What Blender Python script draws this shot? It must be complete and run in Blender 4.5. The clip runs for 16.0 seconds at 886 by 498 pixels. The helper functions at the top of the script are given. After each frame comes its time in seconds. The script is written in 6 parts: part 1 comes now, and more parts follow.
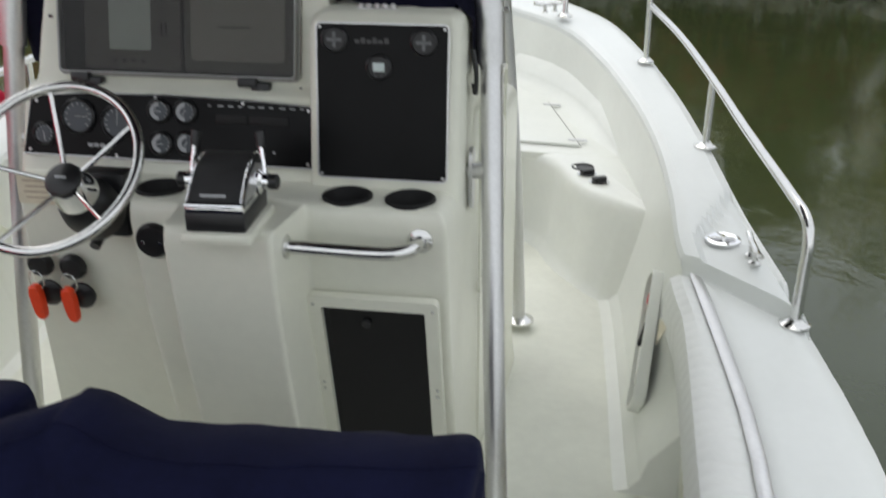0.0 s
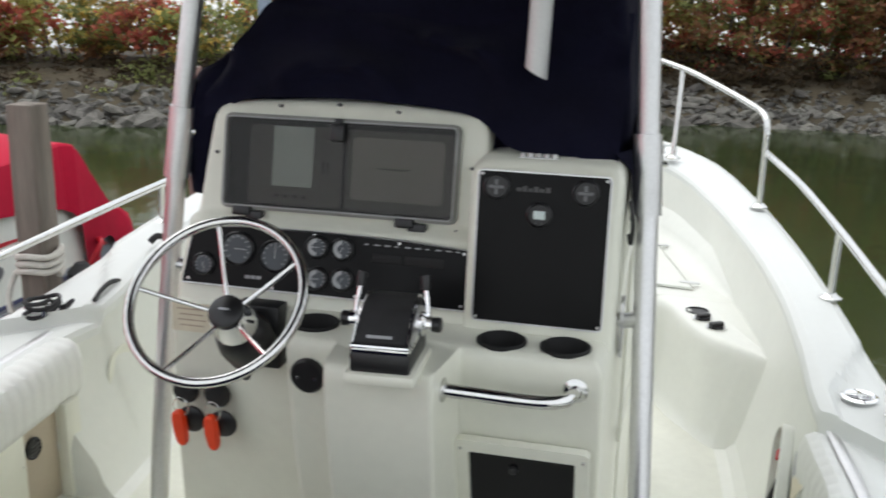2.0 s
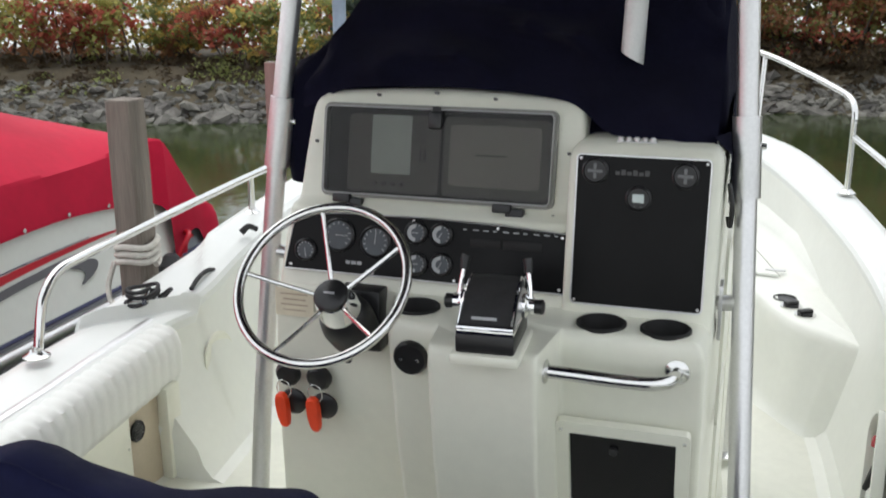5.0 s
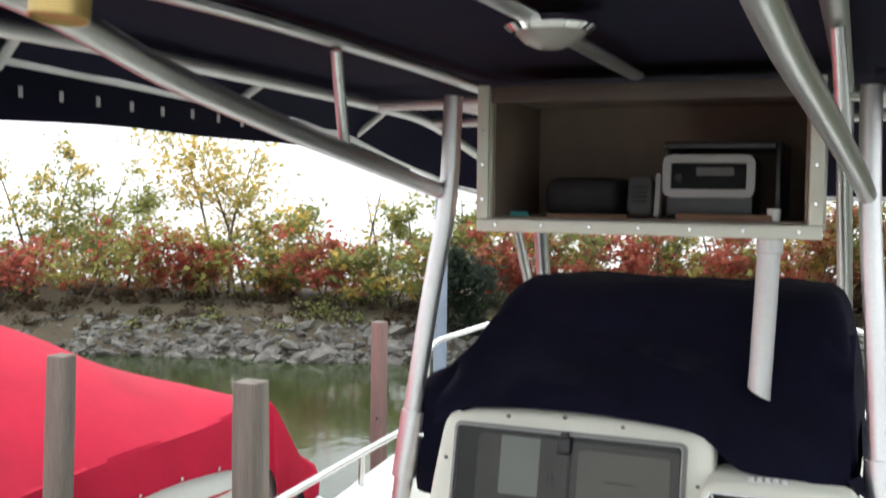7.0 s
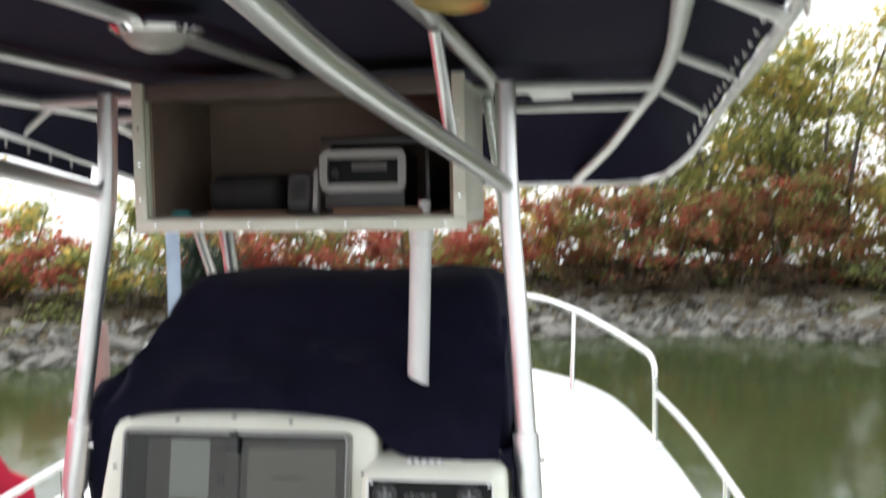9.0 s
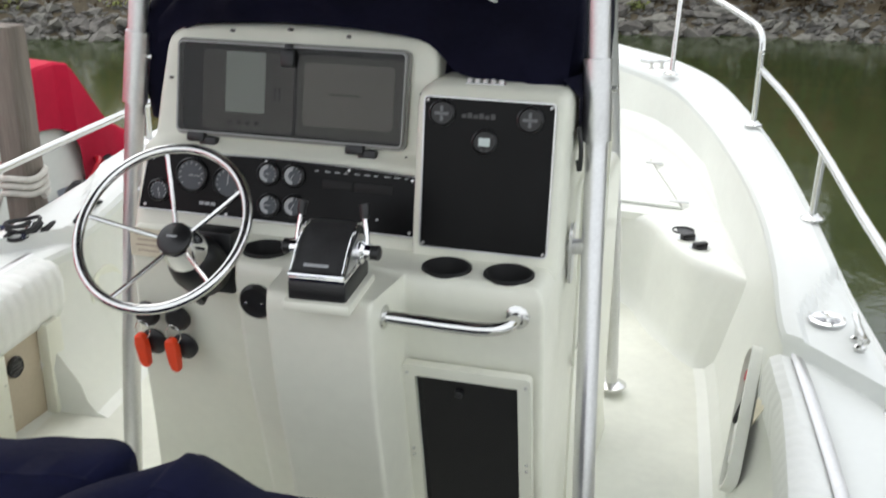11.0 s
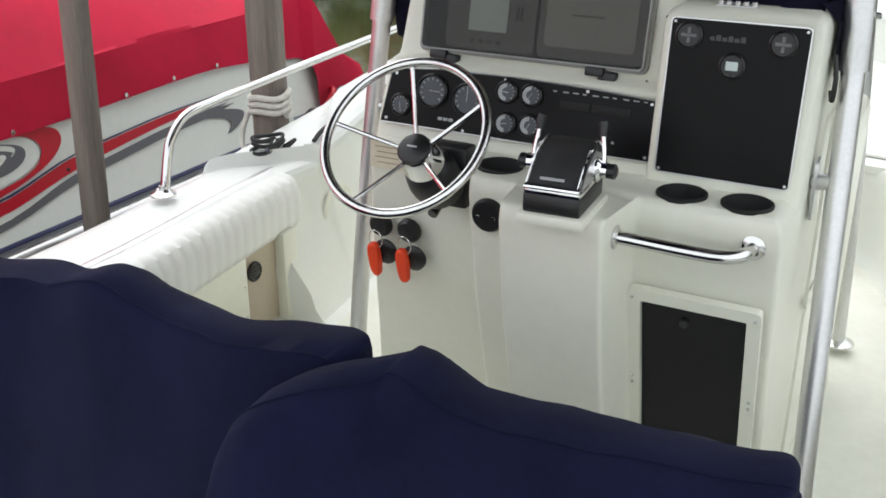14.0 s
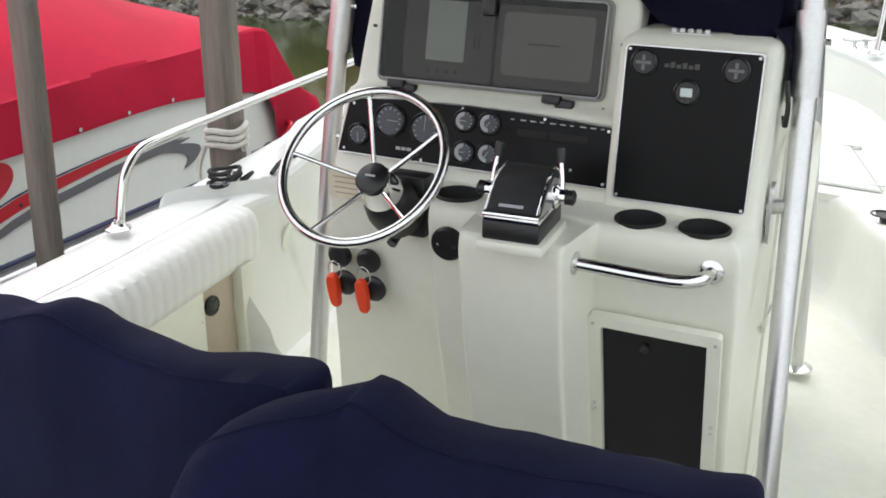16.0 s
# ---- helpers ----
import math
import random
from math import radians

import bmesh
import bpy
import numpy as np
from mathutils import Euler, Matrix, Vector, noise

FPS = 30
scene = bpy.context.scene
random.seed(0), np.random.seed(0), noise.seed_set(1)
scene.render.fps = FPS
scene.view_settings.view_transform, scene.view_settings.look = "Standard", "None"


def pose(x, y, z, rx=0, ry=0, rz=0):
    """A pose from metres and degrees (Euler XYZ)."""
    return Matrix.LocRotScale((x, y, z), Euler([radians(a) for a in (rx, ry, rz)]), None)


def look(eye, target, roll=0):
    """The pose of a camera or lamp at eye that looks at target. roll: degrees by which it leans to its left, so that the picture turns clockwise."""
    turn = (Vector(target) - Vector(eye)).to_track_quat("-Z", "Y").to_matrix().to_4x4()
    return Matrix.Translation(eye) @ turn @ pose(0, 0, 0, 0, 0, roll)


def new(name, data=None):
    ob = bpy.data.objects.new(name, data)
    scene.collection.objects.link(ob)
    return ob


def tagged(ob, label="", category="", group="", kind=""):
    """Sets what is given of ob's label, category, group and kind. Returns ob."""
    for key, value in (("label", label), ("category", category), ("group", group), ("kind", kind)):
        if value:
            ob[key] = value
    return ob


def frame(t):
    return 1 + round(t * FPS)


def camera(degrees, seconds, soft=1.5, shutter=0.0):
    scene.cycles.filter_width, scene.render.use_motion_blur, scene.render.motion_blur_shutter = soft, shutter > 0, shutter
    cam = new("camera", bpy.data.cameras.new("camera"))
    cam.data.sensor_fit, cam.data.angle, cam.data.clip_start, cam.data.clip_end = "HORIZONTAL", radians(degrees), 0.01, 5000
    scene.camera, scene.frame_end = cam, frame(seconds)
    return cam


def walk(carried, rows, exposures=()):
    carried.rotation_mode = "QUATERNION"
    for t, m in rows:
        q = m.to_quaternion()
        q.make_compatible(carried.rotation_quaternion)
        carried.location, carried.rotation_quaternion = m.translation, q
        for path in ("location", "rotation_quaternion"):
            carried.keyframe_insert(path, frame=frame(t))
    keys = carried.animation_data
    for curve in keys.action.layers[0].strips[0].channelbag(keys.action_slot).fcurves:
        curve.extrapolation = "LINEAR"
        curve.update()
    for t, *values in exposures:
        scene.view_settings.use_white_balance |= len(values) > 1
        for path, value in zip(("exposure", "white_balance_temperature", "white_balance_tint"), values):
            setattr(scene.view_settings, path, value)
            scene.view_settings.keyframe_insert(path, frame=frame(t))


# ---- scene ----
cam = camera(47.0, 16.0, soft=1.7, shutter=0.6)
PATH = [
    (0, (0.809, -0.136, 1.753), (0.492, 1.687, 0.993), -0.2),
    (0.5, (0.74, -0.134, 1.777), (0.398, 1.72, 1.11), -0.3),
    (1, (0.696, -0.147, 1.795), (0.345, 1.73, 1.198), 0.5),
    (1.5, (0.662, -0.157, 1.803), (0.286, 1.726, 1.245), 0.8),
    (2, (0.616, -0.165, 1.8), (0.154, 1.706, 1.267), 1.2),
    (2.5, (0.579, -0.201, 1.789), (0.016, 1.63, 1.213), 0.4),
    (3, (0.568, -0.22, 1.783), (-0.014, 1.594, 1.174), 0.1),
    (3.2, (0.572, -0.219, 1.779), (-0.006, 1.591, 1.156), -0.1),
    (5.3, (0.548, -0.227, 1.794), (-0.046, 1.616, 1.294), -0.2),
    (5.5, (0.542, -0.230, 1.830), (-0.080, 1.624, 1.414), 0.2),
    (6, (0.525, -0.272, 1.932), (-0.172, 1.577, 1.637), 0.6),
    (6.5, (0.505, -0.292, 1.985), (-0.250, 1.548, 1.793), 0.8),
    (7, (0.470, -0.318, 2.040), (-0.298, 1.526, 1.930), 0.7),
    (7.5, (0.432, -0.335, 2.086), (-0.185, 1.568, 2.099), 0.7),
    (7.7, (0.446, -0.316, 2.089), (-0.082, 1.612, 2.15), 0.6),
    (8, (0.488, -0.294, 2.089), (0.091, 1.665, 2.157), 0.2),
    (8.5, (0.594, -0.224, 2.094), (0.329, 1.757, 2.144), -0.6),
    (8.6, (0.612, -0.272, 2.084), (0.35, 1.71, 2.138), -0.8),
    (9, (0.714, -0.261, 2.07), (0.394, 1.708, 1.929), -1.0),
    (9.5, (0.875, -0.16, 1.899), (0.448, 1.773, 1.614), -1.0),
    (10, (0.853, -0.11, 1.852), (0.402, 1.784, 1.394), 0.3),
    (12.3, (0.755, -0.123, 1.741), (0.07, 1.584, 0.955), 0.1),
    (12.5, (0.765, -0.116, 1.724), (0.019, 1.568, 0.944), -0.3),
    (13, (0.746, -0.148, 1.749), (-0.05, 1.505, 0.953), -0.3),
    (13.5, (0.752, -0.159, 1.757), (-0.073, 1.484, 0.97), -0.5),
    (14, (0.758, -0.177, 1.765), (-0.103, 1.45, 0.984), 0.1),
    (14.5, (0.741, -0.188, 1.743), (-0.112, 1.454, 0.984), 0.4),
    (15, (0.759, -0.174, 1.763), (-0.089, 1.47, 1.002), -0.2),
    (15.5, (0.761, -0.167, 1.759), (-0.061, 1.497, 1.014), 0.0),
    (16, (0.756, -0.17, 1.748), (-0.047, 1.515, 1.03), 0.2),
]
EXPOSURE = [(0, 0.0), (0.6, -0.05), (1.2, 0.03), (2, 0.26), (3.0, 0.28), (5.5, 0.38), (7, 0.82), (7.9, 1.0), (8.6, 1.15), (9.0, 1.1), (9.5, 0.78), (10, 0.64), (12.5, 0.30), (13.3, 0.41), (14, 0.49), (16, 0.55)]
walk(cam, [(t, look(eye, target, roll)) for t, eye, target, roll in PATH], EXPOSURE)

# ---- light ----
world = bpy.data.worlds.new("world")
scene.world = world
world.use_nodes = True
wn, wl = world.node_tree.nodes, world.node_tree.links
wn.clear()
sky = wn.new("ShaderNodeTexSky")
sky.sky_type = "NISHITA"
sky.sun_disc = False
sky.sun_elevation, sky.sun_rotation = radians(63), radians(318)
sky.dust_density, sky.ozone_density = 3.0, 1.0
soften = wn.new("ShaderNodeMix")          # a thin even overcast over the sky
soften.data_type = "RGBA"
soften.inputs[0].default_value = 0.8
soften.inputs[7].default_value = (9.6, 9.9, 10.2, 1)
wl.new(sky.outputs[0], soften.inputs[6])
wbg = wn.new("ShaderNodeBackground")
wbg.inputs[1].default_value = 0.126
wout = wn.new("ShaderNodeOutputWorld")
wl.new(soften.outputs[2], wbg.inputs[0])
wl.new(wbg.outputs[0], wout.inputs[0])
sun_data = bpy.data.lights.new("sun", "SUN")
sun_data.energy, sun_data.angle, sun_data.color = 0.85, radians(60), (1.0, 0.98, 0.93)
sun = new("sun", sun_data)
sun.matrix_world = look((-3.1, 3.4, 9), (0, 0, 0))


# ---- materials ----
def mat(name, color, rough=0.5, metal=0.0, var=0.06, scale=6.0, bump=0.0, bscale=60.0, fine=0.03, coat=0.0, tint=None, spec=0.5, island=0.0, objvar=0.0, stretch=(1, 1, 1), detail=4.0):
    m = bpy.data.materials.new(name)
    m.use_nodes = True
    n, l = m.node_tree.nodes, m.node_tree.links
    b = n["Principled BSDF"]
    b.inputs["Roughness"].default_value, b.inputs["Metallic"].default_value = rough, metal
    b.inputs["Specular IOR Level"].default_value = spec
    b.inputs["Coat Weight"].default_value = coat
    tc = n.new("ShaderNodeTexCoord")
    mp = n.new("ShaderNodeMapping")
    mp.inputs["Scale"].default_value = stretch
    l.new(tc.outputs["Object"], mp.inputs["Vector"])
    big, small = n.new("ShaderNodeTexNoise"), n.new("ShaderNodeTexNoise")
    for tex, s in ((big, scale), (small, scale * 14)):
        tex.inputs["Scale"].default_value, tex.inputs["Detail"].default_value = s, detail
        l.new(mp.outputs[0], tex.inputs["Vector"])
    add = n.new("ShaderNodeMath")
    add.operation = "MULTIPLY_ADD"
    l.new(big.outputs[0], add.inputs[0])
    add.inputs[1].default_value = 1.0
    mul = n.new("ShaderNodeMath")
    mul.operation = "MULTIPLY"
    l.new(small.outputs[0], mul.inputs[0])
    mul.inputs[1].default_value = fine / max(var, 1e-3)
    l.new(mul.outputs[0], add.inputs[2])
    ramp = n.new("ShaderNodeMapRange")
    ramp.inputs[1].default_value, ramp.inputs[2].default_value = 0.3, 0.75 + fine / max(var, 1e-3)
    l.new(add.outputs[0], ramp.inputs[0])
    mix = n.new("ShaderNodeMix")
    mix.data_type = "RGBA"
    lo = [max(0.0, c * (1 - 2 * var)) for c in color]
    hi = [min(1.0, c * (1 + 2 * var)) for c in (tint or color)]
    mix.inputs[6].default_value, mix.inputs[7].default_value = (*lo, 1), (*hi, 1)
    l.new(ramp.outputs[0], mix.inputs[0])
    out = mix.outputs[2]
    for amount, kind in ((island, "island"), (objvar, "object")):
        if amount:
            src = n.new("ShaderNodeNewGeometry" if kind == "island" else "ShaderNodeObjectInfo")
            hs = n.new("ShaderNodeHueSaturation")
            v = n.new("ShaderNodeMapRange")
            v.inputs[3].default_value, v.inputs[4].default_value = 1 - amount, 1 + amount
            h = n.new("ShaderNodeMapRange")
            h.inputs[3].default_value, h.inputs[4].default_value = 0.5 - amount * 0.07, 0.5 + amount * 0.07
            pick = src.outputs["Random Per Island"] if kind == "island" else src.outputs["Random"]
            l.new(pick, v.inputs[0])
            l.new(pick, h.inputs[0])
            l.new(h.outputs[0], hs.inputs["Hue"])
            l.new(v.outputs[0], hs.inputs["Value"])
            l.new(out, hs.inputs["Color"])
            out = hs.outputs[0]
    l.new(out, b.inputs["Base Color"])
    if bump:
        bt = n.new("ShaderNodeTexNoise")
        bt.inputs["Scale"].default_value, bt.inputs["Detail"].default_value = bscale, 5
        l.new(mp.outputs[0], bt.inputs["Vector"])
        bp = n.new("ShaderNodeBump")
        bp.inputs["Strength"].default_value, bp.inputs["Distance"].default_value = bump, 0.01
        l.new(bt.outputs[0], bp.inputs["Height"])
        l.new(bp.outputs[0], b.inputs["Normal"])
    return m


CREAM = mat("cream_gelcoat", (0.765, 0.768, 0.660), 0.30, var=0.05, scale=2.2, bump=0.03, bscale=25, fine=0.015, coat=0.2)
LINER = mat("off_white_gelcoat", (0.755, 0.768, 0.71), 0.32, var=0.04, scale=2.2, bump=0.03, bscale=25, fine=0.012, coat=0.2)
WHITE = mat("white_gelcoat", (0.74, 0.76, 0.735), 0.35, var=0.025, scale=2.5, bump=0.02, bscale=25, fine=0.01, coat=0.15)
DECK = mat("nonskid_deck", (0.76, 0.77, 0.685), 0.62, var=0.075, scale=2.2, bump=0.25, bscale=260, fine=0.02)
VINYL = mat("white_vinyl", (0.77, 0.78, 0.75), 0.45, var=0.03, scale=5, bump=0.06, bscale=180)
NAVY = mat("navy_canvas", (0.0068, 0.0080, 0.0290), 0.95, var=0.26, scale=5, bump=0.3, bscale=420, fine=0.1, spec=0.1)
# darker copy of the navy canvas, with the hood's shade put into its colour
HOODNAVY = mat("shaded_hood_canvas", (0.0064, 0.0064, 0.0175), 0.95, var=0.3, scale=5, bump=0.35, bscale=420, fine=0.12, spec=0.1)
NAVYTOP = mat("navy_top_canvas", (0.0092, 0.0088, 0.0240), 0.95, var=0.12, scale=3, bump=0.2, bscale=380, fine=0.08, spec=0.1)
for cloth in (NAVY, HOODNAVY, NAVYTOP):   # the soft sheen of woven acrylic
    cloth.node_tree.nodes["Principled BSDF"].inputs["Sheen Weight"].default_value = 0.025
RED = mat("red_canvas", (0.47, 0.006, 0.036), 0.8, var=0.16, scale=1.6, bump=0.15, bscale=300, fine=0.04, spec=0.3)
ALU = mat("anodised_aluminium", (0.68, 0.68, 0.68), 0.34, 0.9, var=0.08, scale=9, fine=0.08, bump=0.03)
WHITEALU = mat("white_painted_tube", (0.70, 0.70, 0.69), 0.4, 0.3, var=0.08, scale=9, fine=0.05)
STEEL = mat("polished_stainless", (0.68, 0.68, 0.665), 0.14, 1.0, var=0.04, scale=14, fine=0.03)
CHROME = mat("chrome", (0.85, 0.85, 0.86), 0.06, 1.0, var=0.02)
GOLD = mat("gold_anodised", (0.42, 0.30, 0.11), 0.38, 0.75, var=0.12, scale=6, fine=0.08, stretch=(6, 6, 0.6))
BLACK = mat("black_plastic", (0.012, 0.012, 0.013), 0.38, var=0.2, scale=12, bump=0.04, bscale=200)
PANEL = mat("black_dash_panel", (0.006, 0.006, 0.0065), 0.30, var=0.15, scale=8, bump=0.02, bscale=120, spec=0.14)
SMOKE = mat("smoked_acrylic", (0.007, 0.007, 0.008), 0.07, var=0.1, scale=4, spec=0.28)
RUBBER = mat("dark_rubber", (0.02, 0.02, 0.022), 0.7, var=0.2, scale=20)
DARK = mat("dark_recess", (0.004, 0.004, 0.004), 0.7, var=0.2)
NAVGREY = mat("grey_electronics", (0.062, 0.062, 0.062), 0.45, var=0.06, scale=10)
BEZEL = mat("charcoal_bezel", (0.105, 0.102, 0.098), 0.4, var=0.08, scale=10)
BAY = mat("matt_charcoal", (0.030, 0.030, 0.031), 0.75, var=0.1, scale=10, spec=0.12)
LCD = mat("lcd_screen", (0.58, 0.66, 0.645), 0.25, var=0.04, scale=4)
CRT = mat("dark_grey_screen", (0.30, 0.295, 0.275), 0.25, var=0.05, scale=4)
DIALGREY = mat("dial_face", (0.055, 0.065, 0.075), 0.35, var=0.1, scale=20)
PRINT = mat("pale_print", (0.40, 0.41, 0.42), 0.5, var=0.05)
BEZELPRINT = mat("dim_print", (0.16, 0.165, 0.17), 0.5, var=0.1, scale=40)
ORANGE = mat("orange_float", (0.85, 0.06, 0.01), 0.4, var=0.06, scale=20)
DECAL = mat("tan_decal", (0.70, 0.64, 0.49), 0.5, var=0.06, scale=30)
BROWN = mat("brown_box_lining", (0.27, 0.205, 0.16), 0.6, var=0.15, scale=6)
# tan of the locker panel, darkened by the recess shade painted into it
TAN = mat("shaded_tan_panel", (0.50, 0.43, 0.33), 0.55, var=0.06, scale=5, bump=0.03)
TEAK = mat("brown_wood", (0.24, 0.13, 0.07), 0.5, var=0.2, scale=8)
ROPE = mat("white_rope", (0.66, 0.64, 0.58), 0.85, var=0.1, scale=40, bump=0.6, bscale=140)
PILE = mat("weathered_timber", (0.15, 0.122, 0.10), 0.85, var=0.28, scale=2.2, bump=0.7, bscale=26, fine=0.16, stretch=(7, 7, 0.35), tint=(0.23, 0.20, 0.17))
PILERED = mat("reddish_timber", (0.27, 0.17, 0.15), 0.85, var=0.2, scale=2.2, bump=0.6, bscale=26, fine=0.12, stretch=(7, 7, 0.35))
BLUEPOST = mat("blue_grey_post", (0.30, 0.36, 0.45), 0.5, var=0.12, scale=3)
HULLW = mat("white_hull", (0.74, 0.76, 0.70), 0.25, var=0.03, scale=2, coat=0.3)
GREYSTRIPE = mat("grey_stripe", (0.14, 0.14, 0.15), 0.35, var=0.06)
REDSTRIPE = mat("red_stripe", (0.50, 0.01, 0.025), 0.35, var=0.06)
BLUESTRIPE = mat("blue_stripe", (0.02, 0.025, 0.09), 0.35, var=0.06)
GREYVINYL = mat("grey_bow_liner", (0.24, 0.26, 0.29), 0.6, var=0.1, scale=8)
ROCK = mat("riprap_stone", (0.075, 0.071, 0.063), 0.9, var=0.3, scale=3.5, bump=0.8, bscale=14, fine=0.2, objvar=0.35, island=0.0, tint=(0.155, 0.147, 0.13))
ROCKS = mat("small_riprap", (0.07, 0.067, 0.06), 0.9, var=0.3, scale=4, bump=0.8, bscale=14, fine=0.2, island=0.4, tint=(0.135, 0.13, 0.115))
EARTH = mat("bank_earth", (0.05, 0.041, 0.026), 0.95, var=0.35, scale=1.2, bump=0.8, bscale=9, fine=0.3, tint=(0.075, 0.06, 0.036))
# colour lifted from black to paint in the cover's grey sheen
COVERGRAIN = mat("grained_black_cover", (0.028, 0.028, 0.029), 0.42, var=0.3, scale=22, bump=0.25, bscale=300, fine=0.2)
GREYMESH = mat("grey_mesh", (0.34, 0.33, 0.30), 0.7, var=0.15, scale=30)
GREYFRAME = mat("grey_white_plastic", (0.36, 0.36, 0.35), 0.5, var=0.06, scale=12)
GREYHULL = mat("grey_hull_paint", (0.27, 0.28, 0.31), 0.3, var=0.06, scale=3, coat=0.2)
BARK = mat("bark", (0.10, 0.085, 0.07), 0.9, var=0.25, scale=6, bump=0.8, bscale=20)


def leaf(name, color, amount=0.28):
    m = mat(name, color, 0.6, var=0.24, scale=0.9, fine=0.06, island=amount, spec=0.25)
    n, l = m.node_tree.nodes, m.node_tree.links
    tr = n.new("ShaderNodeBsdfTranslucent")
    tr.inputs[0].default_value = (*[min(0.9, c * 1.6) for c in color], 1)
    ms = n.new("ShaderNodeMixShader")
    ms.inputs[0].default_value = 0.55
    l.new(n["Principled BSDF"].outputs[0], ms.inputs[1])
    l.new(tr.outputs[0], ms.inputs[2])
    l.new(ms.outputs[0], n["Material Output"].inputs[0])
    return m


GREEN = leaf("green_leaves", (0.20, 0.225, 0.085))
OLIVE = leaf("olive_leaves", (0.28, 0.27, 0.09))
YELLOW = leaf("yellow_leaves", (0.50, 0.37, 0.11))
SUMAC = leaf("red_sumac_leaves", (0.34, 0.092, 0.066))
RUST = leaf("rust_leaves", (0.27, 0.14, 0.075))
BRUSH = leaf("dry_brush", (0.060, 0.044, 0.027))
CEDAR = leaf("dark_cedar", (0.035, 0.05, 0.035))

WATER = mat("canal_water", (0.032, 0.044, 0.0165), 0.09, var=0.12, scale=0.3, fine=0.05, spec=0.38)
wn_, wl_ = WATER.node_tree.nodes, WATER.node_tree.links
wt = wn_.new("ShaderNodeTexNoise")
wt.inputs["Scale"].default_value, wt.inputs["Detail"].default_value = 3.2, 4
wm = wn_.new("ShaderNodeMapping")
wm.inputs["Scale"].default_value = (1.1, 0.7, 1)
wc = wn_.new("ShaderNodeTexCoord")
wb = wn_.new("ShaderNodeBump")
wb.inputs["Strength"].default_value, wb.inputs["Distance"].default_value = 0.10, 0.06
wl_.new(wc.outputs["Object"], wm.inputs[0])
wl_.new(wm.outputs[0], wt.inputs["Vector"])
wr = wn_.new("ShaderNodeTexNoise")
wr.inputs["Scale"].default_value, wr.inputs["Detail"].default_value = 13.0, 3
wl_.new(wm.outputs[0], wr.inputs["Vector"])
wa = wn_.new("ShaderNodeMath")
wa.operation = "MULTIPLY_ADD"
wa.inputs[1].default_value = 0.22
wl_.new(wr.outputs[0], wa.inputs[0])
wl_.new(wt.outputs[0], wa.inputs[2])
wl_.new(wa.outputs[0], wb.inputs["Height"])
wl_.new(wb.outputs[0], wn_["Principled BSDF"].inputs["Normal"])


def glass(name, tint, gloss, rough):
    m = bpy.data.materials.new(name)
    m.use_nodes = True
    n, l = m.node_tree.nodes, m.node_tree.links
    n.remove(n["Principled BSDF"])
    a, g, ms, fr = n.new("ShaderNodeBsdfTransparent"), n.new("ShaderNodeBsdfGlossy"), n.new("ShaderNodeMixShader"), n.new("ShaderNodeFresnel")
    a.inputs[0].default_value = (*tint, 1)
    g.inputs[1].default_value = rough
    fr.inputs[0].default_value = gloss
    l.new(fr.outputs[0], ms.inputs[0])
    l.new(a.outputs[0], ms.inputs[1])
    l.new(g.outputs[0], ms.inputs[2])
    l.new(ms.outputs[0], n["Material Output"].inputs[0])
    return m


PLEXI = glass("smoked_plexi", (0.74, 0.73, 0.71), 1.30, 0.10)


# ---- mesh helpers ----
def data(name, verts, faces, material, smooth=True, sharp=40):
    me = bpy.data.meshes.new(name)
    me.from_pydata([tuple(v) for v in verts], [], faces)
    bm = bmesh.new()
    bm.from_mesh(me)
    bmesh.ops.recalc_face_normals(bm, faces=bm.faces)
    for fa in bm.faces:
        fa.smooth = smooth
    for ed in bm.edges:
        if len(ed.link_faces) == 2 and ed.calc_face_angle(0) > radians(sharp):
            ed.smooth = False
    bm.to_mesh(me)
    bm.free()
    me.materials.append(material)
    return me


def thing(name, label, category, at=(0, 0, 0), group="", kind=""):
    ob = new(name)
    ob.location = at
    ob.empty_display_size = 0.05
    return tagged(ob, label, category, group, kind)


def part(name, shape, material, parent, label="", smooth=True, sharp=40):
    verts, faces = shape
    ob = new(name, data(name, verts, faces, material, smooth, sharp))
    ob.parent = parent
    ob.matrix_parent_inverse = Matrix.Translation(-parent.location) if parent.parent is None else Matrix()
    if label:
        ob["label"] = label
    return ob


def solid(name, shape, material, label, category, group="", kind="", smooth=True):
    verts, faces = shape
    return tagged(new(name, data(name, verts, faces, material, smooth)), label, category, group, kind)


def join(*shapes):
    V, F = [], []
    for v, f_ in shapes:
        o = len(V)
        V += [tuple(p) for p in v]
        F += [tuple(i + o for i in q) for q in f_]
    return V, F


def moved(shape, m):
    return [tuple(m @ Vector(v)) for v in shape[0]], shape[1]


def smooth_path(pts, n=6):
    """A Catmull-Rom line through the points."""
    P = [Vector(p) for p in pts]
    P = [P[0] * 2 - P[1]] + P + [P[-1] * 2 - P[-2]]
    out = []
    for i in range(1, len(P) - 2):
        a, b, c, d = P[i - 1:i + 3]
        for k in range(n):
            t = k / n
            out.append(0.5 * (2 * b + (c - a) * t + (2 * a - 5 * b + 4 * c - d) * t * t + (3 * b - a - 3 * c + d) * t ** 3))
    return out + [P[-2]]


